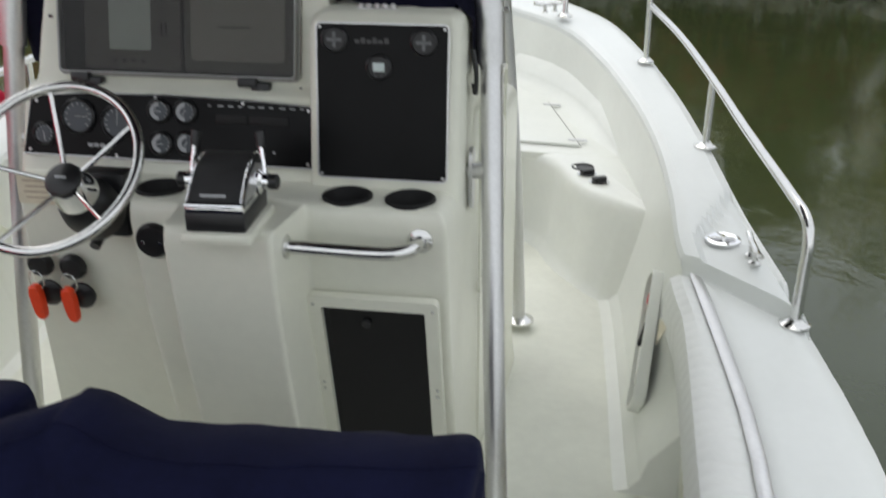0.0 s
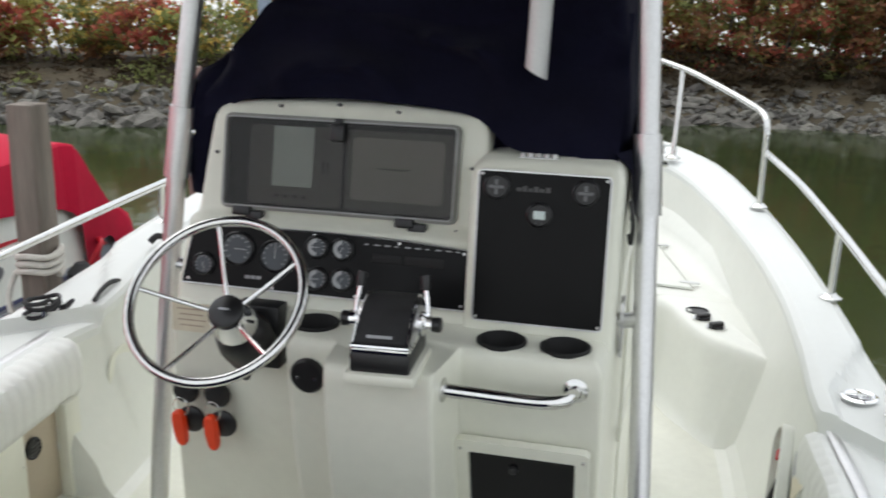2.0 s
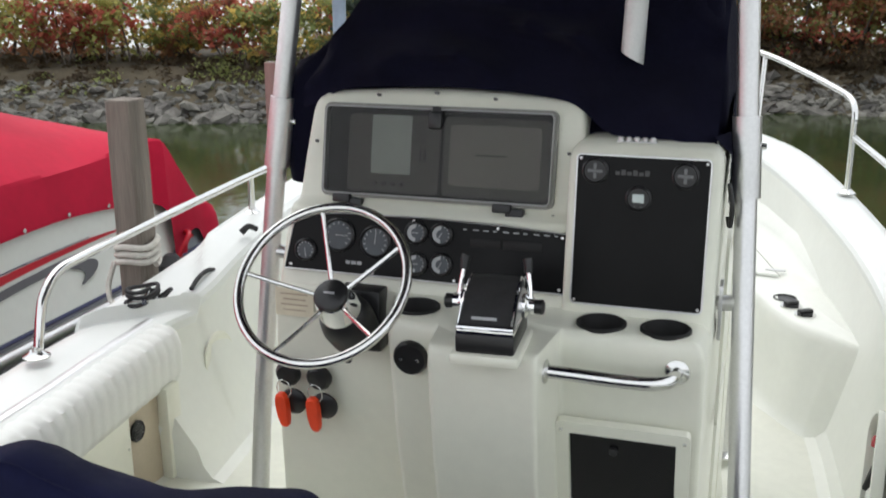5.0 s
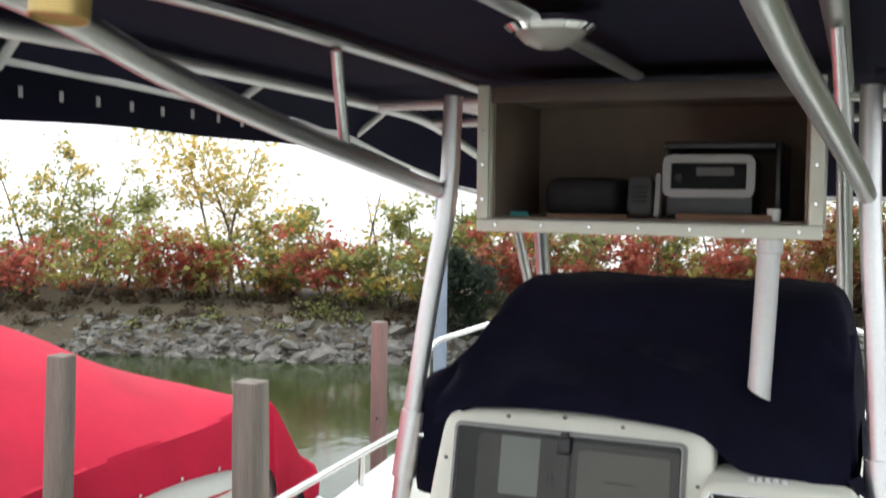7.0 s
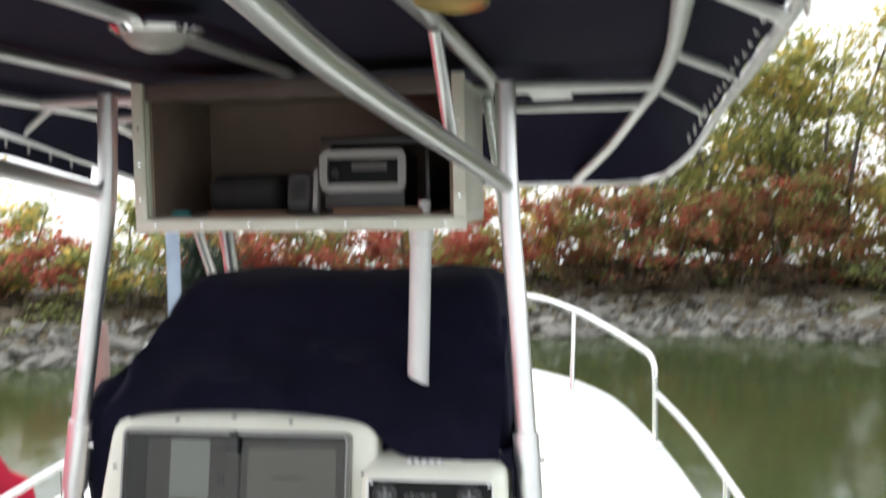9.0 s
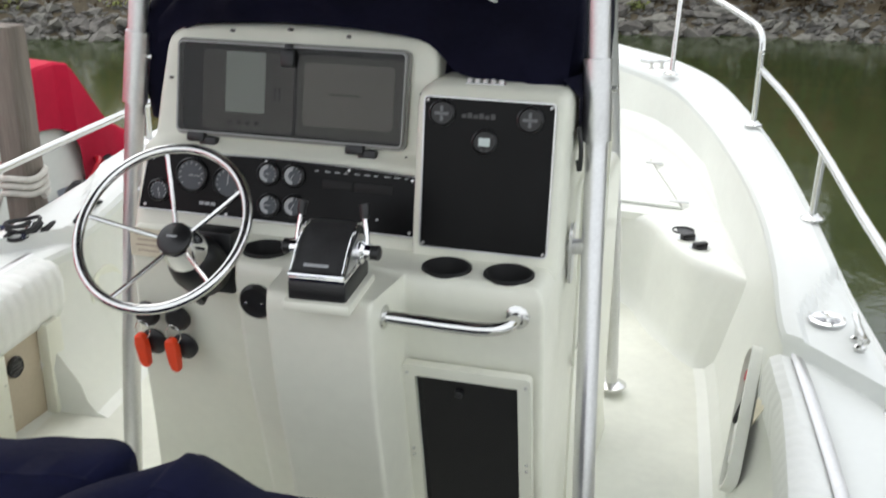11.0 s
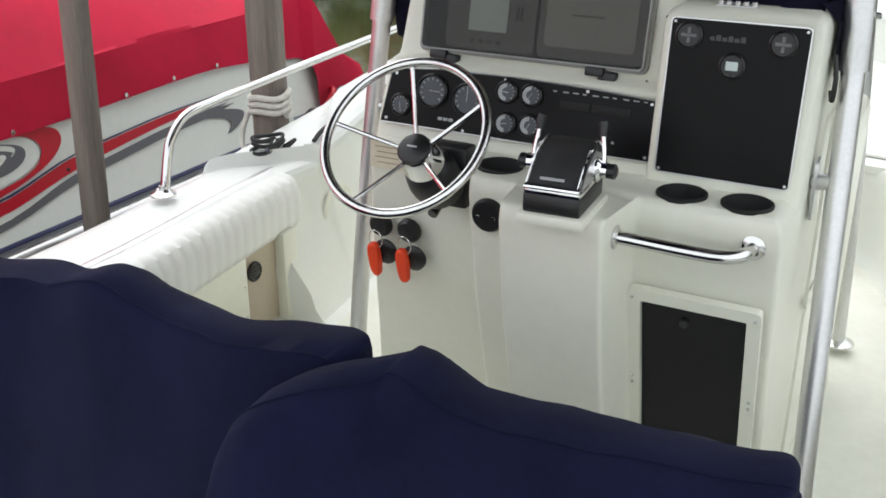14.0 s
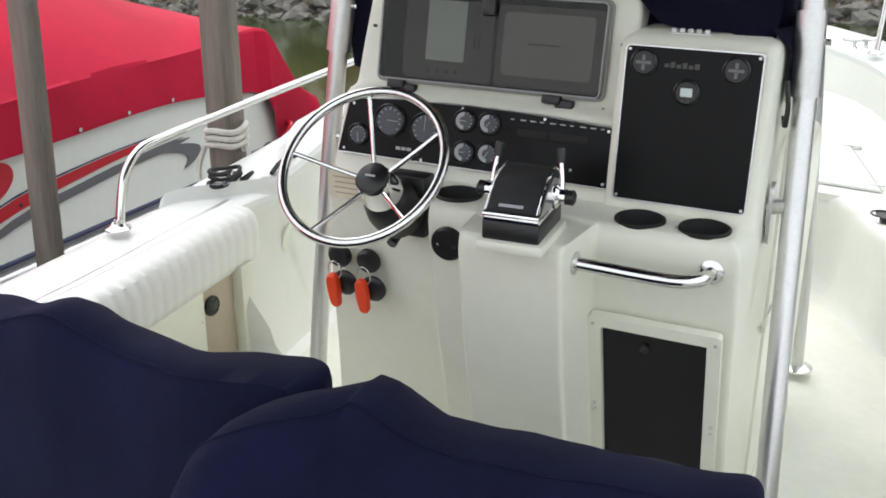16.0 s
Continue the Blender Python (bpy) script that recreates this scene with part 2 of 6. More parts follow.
def tube(pts, r, seg=10, r2=None, flat=1.0, closed=False):
    """A round bar along the points; r2: its radius at the far end; flat squashes its section."""
    P = [Vector(p) for p in pts]
    V, F, n = [], [], len(pts)
    side = None
    for i, p in enumerate(P):
        if closed:
            d = (P[(i + 1) % n] - P[i - 1]).normalized()
        else:
            d = (P[min(i + 1, n - 1)] - P[max(i - 1, 0)]).normalized()
        if side is None:
            side = d.orthogonal().normalized() if abs(d.z) > 0.9 else d.cross(Vector((0, 0, 1))).normalized()
        side = (side - d * side.dot(d)).normalized()
        up = d.cross(side)
        rr = r if r2 is None else r + (r2 - r) * i / (n - 1)
        for k in range(seg):
            a = 2 * math.pi * k / seg
            V.append(p + (side * math.cos(a) + up * math.sin(a) * flat) * rr)
    for i in range(n if closed else n - 1):
        for k in range(seg):
            j, m = (i + 1) % n, (k + 1) % seg
            F.append((i * seg + k, i * seg + m, j * seg + m, j * seg + k))
    if not closed:
        F += [tuple(range(seg)), tuple(range((n - 1) * seg, n * seg))]
    return V, F


def lathe(profile, seg=20, m=None):
    """A turned shape from (radius, height) pairs, about z."""
    V, F, n = [], [], len(profile)
    for r, z in profile:
        for k in range(seg):
            a = 2 * math.pi * k / seg
            V.append(Vector((r * math.cos(a), r * math.sin(a), z)))
    for i in range(n - 1):
        for k in range(seg):
            j = (k + 1) % seg
            F.append((i * seg + k, i * seg + j, (i + 1) * seg + j, (i + 1) * seg + k))
    F += [tuple(range(seg)), tuple(range((n - 1) * seg, n * seg))]
    return moved((V, F), m or Matrix())


def disc(r, h, m, seg=20, bevel=0.15):
    b = min(r, h) * bevel
    return lathe([(r, 0), (r, h - b), (r - b, h)], seg, m)


def rbox(x0, x1, y0, y1, z0, z1, r=0.005, m=None, seg=2):
    bm = bmesh.new()
    bmesh.ops.create_cube(bm, size=1)
    for v in bm.verts:
        v.co = Vector(((x0 + x1) / 2 + v.co.x * (x1 - x0), (y0 + y1) / 2 + v.co.y * (y1 - y0), (z0 + z1) / 2 + v.co.z * (z1 - z0)))
    if r > 0:
        bmesh.ops.bevel(bm, geom=list(bm.edges), offset=r, segments=seg, profile=0.5, affect="EDGES")
    bm.verts.index_update()
    V, F = [v.co.copy() for v in bm.verts], [tuple(v.index for v in f_.verts) for f_ in bm.faces]
    bm.free()
    return moved((V, F), m) if m else (V, F)


def prism(poly, depth, m=None, bevel=0.0):
    """A plate with the outline poly (x, y) and the given depth along z, its front edge chamfered."""
    n = len(poly)
    c = Vector((sum(p[0] for p in poly) / n, sum(p[1] for p in poly) / n))
    rings = [(0.0, poly), (depth - bevel, poly)]
    if bevel:
        rings.append((depth, [tuple(c + (Vector(p[:2]) - c) * (1 - bevel / max((Vector(p[:2]) - c).length, 1e-6))) for p in poly]))
    V = [(x, y, z) for z, ring in rings for x, y in ring]
    F = []
    for i in range(len(rings) - 1):
        for k in range(n):
            j = (k + 1) % n
            F.append((i * n + k, i * n + j, (i + 1) * n + j, (i + 1) * n + k))
    F += [tuple(range(n)), tuple(range((len(rings) - 1) * n, len(rings) * n))]
    return moved((V, F), m or Matrix())


def rounded(w, h, r, n=4):
    """A rectangle w by h about the origin with round corners."""
    out = []
    for cx, cy, a0 in ((w / 2 - r, h / 2 - r, 0), (-w / 2 + r, h / 2 - r, 90), (-w / 2 + r, -h / 2 + r, 180), (w / 2 - r, -h / 2 + r, 270)):
        for k in range(n + 1):
            a = radians(a0 + 90 * k / n)
            out.append((cx + r * math.cos(a), cy + r * math.sin(a)))
    return out


def loft(rings, cap=True, closed=True):
    n = len(rings[0])
    V = [tuple(p) for ring in rings for p in ring]
    F = []
    for i in range(len(rings) - 1):
        for k in range(n if closed else n - 1):
            j = (k + 1) % n
            F.append((i * n + k, i * n + j, (i + 1) * n + j, (i + 1) * n + k))
    if cap:
        F += [tuple(range(n)), tuple(range((len(rings) - 1) * n, len(rings) * n))]
    return V, F


def ringframe(w, h, r, band, depth, m):
    """A flat rounded frame: outer size w by h, band wide, depth thick along z."""
    o, i_ = rounded(w, h, r), rounded(w - 2 * band, h - 2 * band, max(r - band, 0.003))
    n = len(o)
    V = [(x, y, z) for z in (0, depth) for x, y in o] + [(x, y, z) for z in (0, depth) for x, y in i_]
    F = []
    for k in range(n):
        j = (k + 1) % n
        F += [(k, j, n + j, n + k), (2 * n + k, 2 * n + j, 3 * n + j, 3 * n + k), (n + k, n + j, 3 * n + j, 3 * n + k), (k, j, 2 * n + j, 2 * n + k)]
    return moved((V, F), m)


def facing(x, y, z, lean=0.0, turn=0.0):
    """A pose whose z comes out of an upright face towards the stern (-y), x to starboard, y up; lean tips the face back."""
    return pose(x, y, z, 90 - lean, 0, turn)


def chaikin(poly, rounds=2, keep=0.25):
    for _ in range(rounds):
        out = []
        for i, p in enumerate(poly):
            q = poly[(i + 1) % len(poly)]
            out.append((p[0] + (q[0] - p[0]) * keep, p[1] + (q[1] - p[1]) * keep))
            out.append((p[0] + (q[0] - p[0]) * (1 - keep), p[1] + (q[1] - p[1]) * (1 - keep)))
        poly = out
    return poly


def table(knots, y):
    """Smooth interpolation in a short table of (y, value)."""
    if y <= knots[0][0]:
        return knots[0][1]
    for i in range(len(knots) - 1):
        (a, va), (b, vb) = knots[i], knots[i + 1]
        if y <= b:
            p = knots[i - 1] if i else (2 * a - b, 2 * va - vb)
            q = knots[i + 2] if i + 2 < len(knots) else (2 * b - a, 2 * vb - va)
            t = (y - a) / (b - a)
            ma, mb = (vb - p[1]) / (b - p[0]) * (b - a), (q[1] - va) / (q[0] - a) * (b - a)
            return (2 * t ** 3 - 3 * t * t + 1) * va + (t ** 3 - 2 * t * t + t) * ma + (3 * t * t - 2 * t ** 3) * vb + (t ** 3 - t * t) * mb
    return knots[-1][1]


# ---- the water and the boat's shell ----
solid("water", ([(-2500, -1500, -0.35), (2500, -1500, -0.35), (2500, 2500, -0.35), (-2500, 2500, -0.35)], [(0, 1, 2, 3)]), WATER, "murky green canal water with soft reflections", "water", kind="structure")

HALF = [(-2.4, 1.42), (0.0, 1.48), (1.9, 1.50), (2.7, 1.485), (3.25, 1.43), (3.8, 1.40), (4.4, 1.36), (5.0, 1.285), (5.6, 1.14), (5.93, 0.93), (6.2, 0.62), (6.38, 0.30), (6.42, 0.0)]
INNER = [(-2.4, 1.22), (1.7, 1.23), (2.6, 1.225), (2.85, 1.18), (3.27, 1.195), (3.64, 1.195), (4.0, 1.175), (4.4, 1.13), (4.95, 1.035), (5.45, 0.87), (5.75, 0.60), (5.95, 0.30), (6.02, 0.0)]
FOOT = [(-2.4, 1.0), (2.3, 1.035), (3.0, 1.055), (3.6, 1.06), (4.3, 1.0), (5.0, 0.82), (5.5, 0.5), (5.9, 0.1)]
SHEER = [(-2.4, 0.53), (2.76, 0.553), (2.79, 0.556), (2.815, 0.600), (2.84, 0.606), (3.25, 0.650), (3.8, 0.70), (5.0, 0.775), (5.6, 0.83), (6.15, 0.88)]
DECK_Z = 0.05


def hull(x, y, z):
    """A place on the boat, skewed in x and tilted in z to fit the camera's view; x from its centre line."""
    return (x - 0.07 - 0.085 * max(0.0, y - 1.9), y, z - 0.037 * x)


boat = thing("motor_boat", "cream and white fibreglass fishing boat, moored beside a covered boat", "boat", (-0.07, 2.0, 0.0))
STATIONS = [-2.4 + 0.2 * i for i in range(24)] + [2.31, 2.33, 2.4, 2.48, 2.5, 2.6, 2.66, 2.70, 2.735, 2.76, 2.78, 2.79, 2.795, 2.805, 2.815, 2.825, 2.84, 2.87] + [2.9 + 0.02 * k for k in range(45)] + [ 3.8, 4.0, 4.2, 4.4, 4.6, 4.8, 5.0, 5.2, 5.35, 5.5, 5.6, 5.7, 5.8, 5.88, 5.96]
STATIONS = sorted(set(STATIONS))


def section(y, s):
    h, i_, f_, g = table(HALF, y), table(INNER, y), table(FOOT, y), table(SHEER, y)
    aft = max(0.0, min(1.0, ((2.50 if s < 0 else 2.33) - y) / 0.02))
    wall = i_ - 0.005 + 0.06 * aft
    f_ = f_ + 0.19 * aft
    side = [(h * 0.86, -0.7), (h * 0.93, -0.35), (h * 0.975, 0.0), (h - 0.02, g - 0.16), (h - 0.004, g - 0.11)]
    gun = [(h - 0.004, g - 0.11), (h + 0.006, g - 0.06), (h, g - 0.03), (h - 0.012, g - 0.008), (h - 0.035, g)] + [(i_ + (h - i_) * u, g + 0.006) for u in (0.78, 0.68, 0.58, 0.48, 0.40, 0.33, 0.27, 0.22, 0.17)] + [(i_ + 0.03, g + 0.002), (i_ + 0.01, g - 0.006), (i_, g - 0.022), (i_ + 0.004, g - 0.05)]
    lin = [(i_ + 0.004, g - 0.05), (wall + 0.002, g - 0.09), (wall - 0.045 * (1 - aft), g * 0.55), (f_ + 0.03, DECK_Z + 0.11), (f_ + 0.012, DECK_Z + 0.05), (f_ - 0.02, DECK_Z + 0.012), (f_ - 0.06, DECK_Z)]
    # the moulded step runs aslant across the gunwale, with a scoop for the cleat before it
    slant = 1.2 * min(1.0, max(0.0, (y - 2.15) / 0.45)) * min(1.0, max(0.0, (3.75 - y) / 0.7))
    placed = []
    for line in (side, gun, lin):
        row = []
        for x, z in line:
            u = max(0.0, min(1.0, (x - i_) / (h - i_)))
            yy = y - slant * u * (h - i_)
            dip = max(0.0, min(1.0, (2.84 + 0.52 * u - yy) / 0.05)) * max(0.0, min(1.0, (u - 0.17) / 0.09)) * max(0.0, min(1.0, (y - 2.815) / 0.02))
            row.append(hull(s * x, yy, z - (0.030 * dip * max(0.0, min(1.0, (z - g + 0.10) / 0.06)))))
        placed.append(row)
    return placed


for s, where in ((1, "starboard"), (-1, "port")):
    rows = [section(y, s) for y in STATIONS]
    for k, (name, material) in enumerate((("hull_side", WHITE), ("gunwale", WHITE), ("inner_liner", LINER))):
        part(name, loft([r[k] for r in rows], cap=False, closed=False), material, boat, sharp=24)
# the stem closes both sides
tip = [section(5.96, s) for s in (1, -1)]
nose = []
for k in range(2):
    a, b = tip[0][k], tip[1][k]
    nose.append([a] + [[tuple(Vector(p) * (1 - t) + Vector(q) * t + Vector((0, 0.40 * math.sin(math.pi * t), 0.03 * math.sin(math.pi * t)))) for p, q in zip(a, b)] for t in [i / 10 for i in range(1, 10)]] + [b])
part("stem", loft(nose[0], cap=False, closed=False), WHITE, boat)
part("bow_cap", loft(nose[1], cap=False, closed=False), WHITE, boat)
deck_rows = []
for y in STATIONS:
    port, stbd = [max(table(FOOT, y) + 0.19 * max(0.0, min(1.0, (edge - y) / 0.02)) - 0.05, 0.02) for edge in (2.50, 2.33)]
    deck_rows.append([hull((port if k < 0 else stbd) * k / 6, y, DECK_Z) for k in range(-6, 7)])
part("deck", loft(deck_rows, cap=False, closed=False), DECK, boat, "cream moulded deck with a fine non-skid grain")
part("transom", loft([[hull(1.4 * k / 4, -2.4, z) for k in range(-4, 5)] for z in (-0.7, 0.5)], cap=False, closed=False), WHITE, boat)
for s in (1, -1):
    rub = [Vector(hull(s * (table(HALF, y) + 0.012), y, table(SHEER, y) - 0.085)) for y in STATIONS]
    part("rub_rail", tube(rub, 0.02, 8), WHITE, boat)

# bow platform with its two corner pods
PZ = 0.455
def half_width(y):
    return table(FOOT, y) + (table(INNER, y) - table(FOOT, y)) * 0.62


plat = []
for y in (4.26, 4.27, 4.4, 4.6, 4.8, 5.0, 5.2, 5.4, 5.55, 5.7):
    w = half_width(y) + 0.03
    plat.append([hull(w * k / 5, y, PZ) for k in range(-5, 6)])
lip = [[(x, y - 0.012, z - 0.006) for x, y, z in plat[0]], [(x, y - 0.014, z - 0.035) for x, y, z in plat[0]], [(x, y + 0.01, z - 0.045) for x, y, z in plat[0]]]
face = [[(x, 4.285, z - 0.045) for x, y, z in plat[0]], [(x * 0.97, 4.31, DECK_Z + 0.06 - 0.037 * x) for x, y, z in plat[0]], [(x * 0.97, 4.27, DECK_Z - 0.037 * x) for x, y, z in plat[0]]]
part("bow_platform", loft(lip[::-1] + plat, cap=False, closed=False), LINER, boat)
part("platform_riser", loft(face, cap=False, closed=False), LINER, boat)
for s in (1, -1):        # rounded corner between the platform and the liner
    cove = []
    for k in range(30):
        y = 4.27 + 1.42 * k / 29
        w, slope = half_width(y), (table(INNER, y) - table(FOOT, y)) / (table(SHEER, y) - DECK_Z)
        r = 0.004 + 0.126 * min(1.0, (y - 4.26) / 0.5) ** 0.8
        cove.append([hull(s * (w + 0.02 - r), y, PZ - 0.001)] + [hull(s * (w + 0.02 - r + r * math.sin(a)), y, PZ + 0.001 + r * (1 - math.cos(a))) for a in (0.25, 0.5, 0.75, 1.0, 1.2)] + [hull(s * (w + 0.07 + 1.25 * r * slope), y, PZ + 1.25 * r)])
    part("cove", loft(cove, cap=False, closed=False), LINER, boat)
for s in (1, -1):
    lid = [(s * 0.02, 4.35), (s * 0.94, 4.35), (s * 0.80, 5.12), (s * 0.02, 5.28)]
    o = [hull(x, y, PZ + 0.004) for x, y in lid]
    t_ = [hull(x * 0.995, 4.7 + (y - 4.7) * 0.99, PZ + 0.014) for x, y in lid]
    hatch = part("hatch_lid", loft([o, t_]), LINER, boat, "white hatch lid of the bow platform")
    part("seam", tube([hull(s * 0.943, 4.35, PZ + 0.009), hull(s * 0.803, 5.12, PZ + 0.008)], 0.0022, 6), GREYMESH, hatch)
    for yy, xx in ((4.42, 0.93), (5.04, 0.82)):
        part("hinge", rbox(-0.045, 0.045, -0.012, 0.012, 0.012, 0.02, 0.003, Matrix.Translation(hull(s * xx, yy, PZ))), ALU, hatch)
    # pod
    rings = []
    for z, grow in ((DECK_Z - 0.01, 0.075), (DECK_Z + 0.012, 0.05), (DECK_Z + 0.05, 0.028), (0.25, 0.010), (PZ - 0.09, 0.0), (PZ - 0.05, -0.004), (PZ - 0.025, -0.012), (PZ - 0.010, -0.024), (PZ - 0.004, -0.045)):
        poly = chaikin([(0.60 - grow, 4.34), (0.60 - grow, 4.285 - grow * 0.5), (0.80 - grow, 4.22 - grow), (0.86 - grow, 3.98 - grow), (0.95 - grow * 0.7, 3.78 - grow), (1.08, 3.68 - grow), (1.20, 3.56), (1.36, 3.30), (1.36, 4.34)], 4)
        rings.append([hull(s * (x + 0.26 * (z - PZ) * max(0.0, min(1.0, (x - 0.90) / 0.2))), y, z) for x, y in poly])
    pod = part("corner_pod", loft(rings), LINER, boat, sharp=70)
    for xx, yy in ((0.955, 3.975), (1.00, 3.885)):
        rm = Matrix.Translation(hull(s * xx, yy, PZ - 0.004))
        hold = part("rod_holder", ringframe(0.085, 0.085, 0.042, 0.012, 0.006, rm), STEEL, pod, "steel-rimmed rod holder with a black cap")
        part("cap", join(disc(0.031, 0.012, rm, 16), rbox(-0.03, 0.03, -0.014, 0.014, 0.008, 0.026, 0.005, rm @ pose(0, 0, 0, 0, 0, 35))), BLACK, hold)
    cup = Matrix.Translation(hull(s * 0.94, 4.075, PZ - 0.003))
    part("cup_holder", lathe([(0.048, 0.0), (0.048, 0.004), (0.042, 0.005), (0.04, -0.01), (0.0, -0.012)], 20, cup), BLACK, pod)

# ribbed bolsters along the inside of the after gunwales
for s, front in ((1, 2.785), (-1, 2.62)):
    pad = thing("coaming_bolster", "white ribbed vinyl bolster along the gunwale", "bolster", hull(s * 1.15, 1.0, 0.5), "coaming bolsters")
    rings, y = [], -1.6
    while y <= front + 1e-6:
        deep = (0.018 - 0.052 * min(1.0, max(0.0, (y - 1.9) / 0.6))) if s > 0 else 0.0
        e = min(1.0, max(0.0, (front - y) / 0.03)) ** 0.5
        rib = 0.0075 * abs(math.sin(math.pi * (y + 1.6) / 0.052)) ** 0.6
        top, i_ = table(SHEER, min(y, 2.6)) - 0.002, table(INNER, min(y, 2.6)) - 0.015 + (0.06 if s < 0 else 0.0)
        prof = [(i_ + 0.012, top - 0.014), (i_ - 0.002, top - 0.001), (i_ - 0.035, top - 0.002 + rib), (i_ - 0.07 - deep, top - 0.003 + rib), (i_ - 0.098 - deep, top - 0.016 + rib * 0.5), (i_ - 0.112 - deep - rib * 0.5, top - 0.06), (i_ - 0.11 - deep - rib * 0.5, top - 0.15), (i_ - 0.095 - deep - rib * 0.3, top - 0.185), (i_ - 0.06, top - 0.205), (i_ + 0.03, top - 0.2)]
        mid = (i_ - 0.05, top - 0.1)
        rings.append([hull(s * (mid[0] + (a - mid[0]) * (0.75 + 0.25 * e)), y, mid[1] + (b - mid[1]) * (0.85 + 0.15 * e)) for a, b in prof])
        y += 0.00899
    part("cushion", loft(rings), VINYL, pad)
    track = [hull(s * (table(INNER, min(y, 2.6)) - 0.004 + (0.06 if s < 0 else 0.0)), y, table(SHEER, min(y, 2.6)) + 0.004) for y in [-1.6 + 0.2 * k for k in range(21)] + [front - 0.01]]
    part("trim_strip", tube([p for p in track if p[1] < front], 0.017, 8, flat=0.35), ALU, pad)

# side lockers below the bolsters, the port one with its speaker
for s in (-1, 1):
    y0, reach = (2.505, 0.10) if s < 0 else (2.295, 0.16)
    locker = thing("side_locker", "cream side locker below the bolster, tan panel inside", "locker", hull(s * 1.2, 2.2, 0.05), "side lockers")
    part("end_post", rbox(-0.022, 0.022, -0.04, 0.04, 0.0, 0.33, 0.006, Matrix.Translation(hull(s * 1.170, y0, DECK_Z))), CREAM, locker)
    part("shaded_tan_panel", rbox(-0.006, 0.006, -reach, reach, 0.0, 0.44, 0.002, Matrix.Translation(hull(s * 1.205, y0 - 0.027 - reach, DECK_Z))), TAN, locker, "tan inner panel, recess shade mixed into its colour")
    part("back_panel", rbox(-0.006, 0.006, -1.6, 0.0, 0.0, 0.44, 0.002, Matrix.Translation(hull(s * 1.190, y0 - 0.03 - 2 * reach, DECK_Z))), CREAM, locker)
    for k in range(3):
        part("screw", disc(0.004, 0.003, Matrix.Translation(hull(s * 1.184, y0 - 0.047 - 2 * reach, DECK_Z + 0.10 + 0.11 * k)) @ pose(0, 0, 0, 0, -90 * s, 0), 8), STEEL, locker)
spk = thing("speaker", "small round black speaker set in the side locker", "speaker", hull(-1.2, 2.335, 0.30))
sm = Matrix.Translation(hull(-1.199, 2.335, 0.285)) @ pose(0, 0, 0, 0, 90, 0)
part("grille", lathe([(0.036, 0), (0.036, 0.008), (0.031, 0.012), (0.026, 0.008), (0.0, 0.012)], 24, sm), BLACK, spk)
for k in range(3):
    part("rib", rbox(-0.002, 0.002, -0.024, 0.024, 0.009, 0.013, 0.0005, sm @ pose(0.011 * (k - 1), 0, 0)), NAVGREY, spk)

# inspection plate on the port liner
plate = thing("inspection_plate", "round cream inspection plate screwed to the liner", "plate", hull(-1.14, 2.86, 0.3))
part("rim", lathe([(0.10, 0), (0.10, 0.006), (0.094, 0.008), (0.090, 0.006), (0.0, 0.006)], 28, Matrix.Translation(hull(-1.150, 2.86, 0.34)) @ pose(0, 0, 0, 0, 86, 0)), CREAM, plate)
for k in (-1, 1):
    part("finger_hole", disc(0.010, 0.006, Matrix.Translation(hull(-1.143, 2.86 + 0.03 * k, 0.34)) @ pose(0, 0, 0, 0, 86, 0), 10), DECAL, plate)

# gear rack recess on the starboard liner with its contents
rack = thing("side_rack", "narrow moulded gear rack on the liner holding small gear", "rack", (0.936, 2.83, 0.06))
along, out = Vector((0.052, 0.42, 0.29)).normalized(), Vector((-1.0, 0.0, 0.25))
out = (out - along * out.dot(along)).normalized()
across = out.cross(along)
rm = Matrix((along, across, out)).transposed().to_4x4()
rm.translation = Vector((0.936, 2.83, 0.252)) - 0.03 * out
part("rim", ringframe(0.50, 0.115, 0.05, 0.012, 0.036, rm), LINER, rack)
part("back", prism(rounded(0.49, 0.105, 0.045), 0.006, rm), GREYMESH, rack)
part("strap", rbox(-0.01, 0.01, -0.05, 0.05, 0.005, 0.034, 0.004, rm @ pose(0.02, 0, 0, 0, 0, 25)), RUBBER, rack, "black rubber strap")
part("flare", rbox(0.13, 0.165, -0.014, 0.014, 0.005, 0.032, 0.006, rm), REDSTRIPE, rack, "red hand flare")
part("bottle", rbox(-0.16, -0.02, -0.035, 0.025, 0.005, 0.03, 0.01, rm), VINYL, rack, "white plastic bottle")
for k in range(2):
    part("sticker", rbox(-0.05, 0.03, -0.06, 0.06, 0.0, 0.0015, 0, rm @ pose(-0.02 + 0.09 * k, -0.17, 0.004)), DECAL if k == 0 else PRINT, rack, "faded tan sticker")

# ---- rails ----
def rail(name, label, pts, posts, r=0.0155):
    ob = thing(name, label, "rail", pts[0])
    part("top_bar", tube(smooth_path(pts, 8), r, 12), STEEL, ob)
    for foot, head in posts:
        post = part("stanchion", tube([foot, head], r * 0.92, 12), STEEL, ob)
        part("base_flange", lathe([(0.042, 0), (0.042, 0.006), (0.03, 0.012), (0.02, 0.022)], 18, Matrix.Translation(foot)), STEEL, post)
    return ob


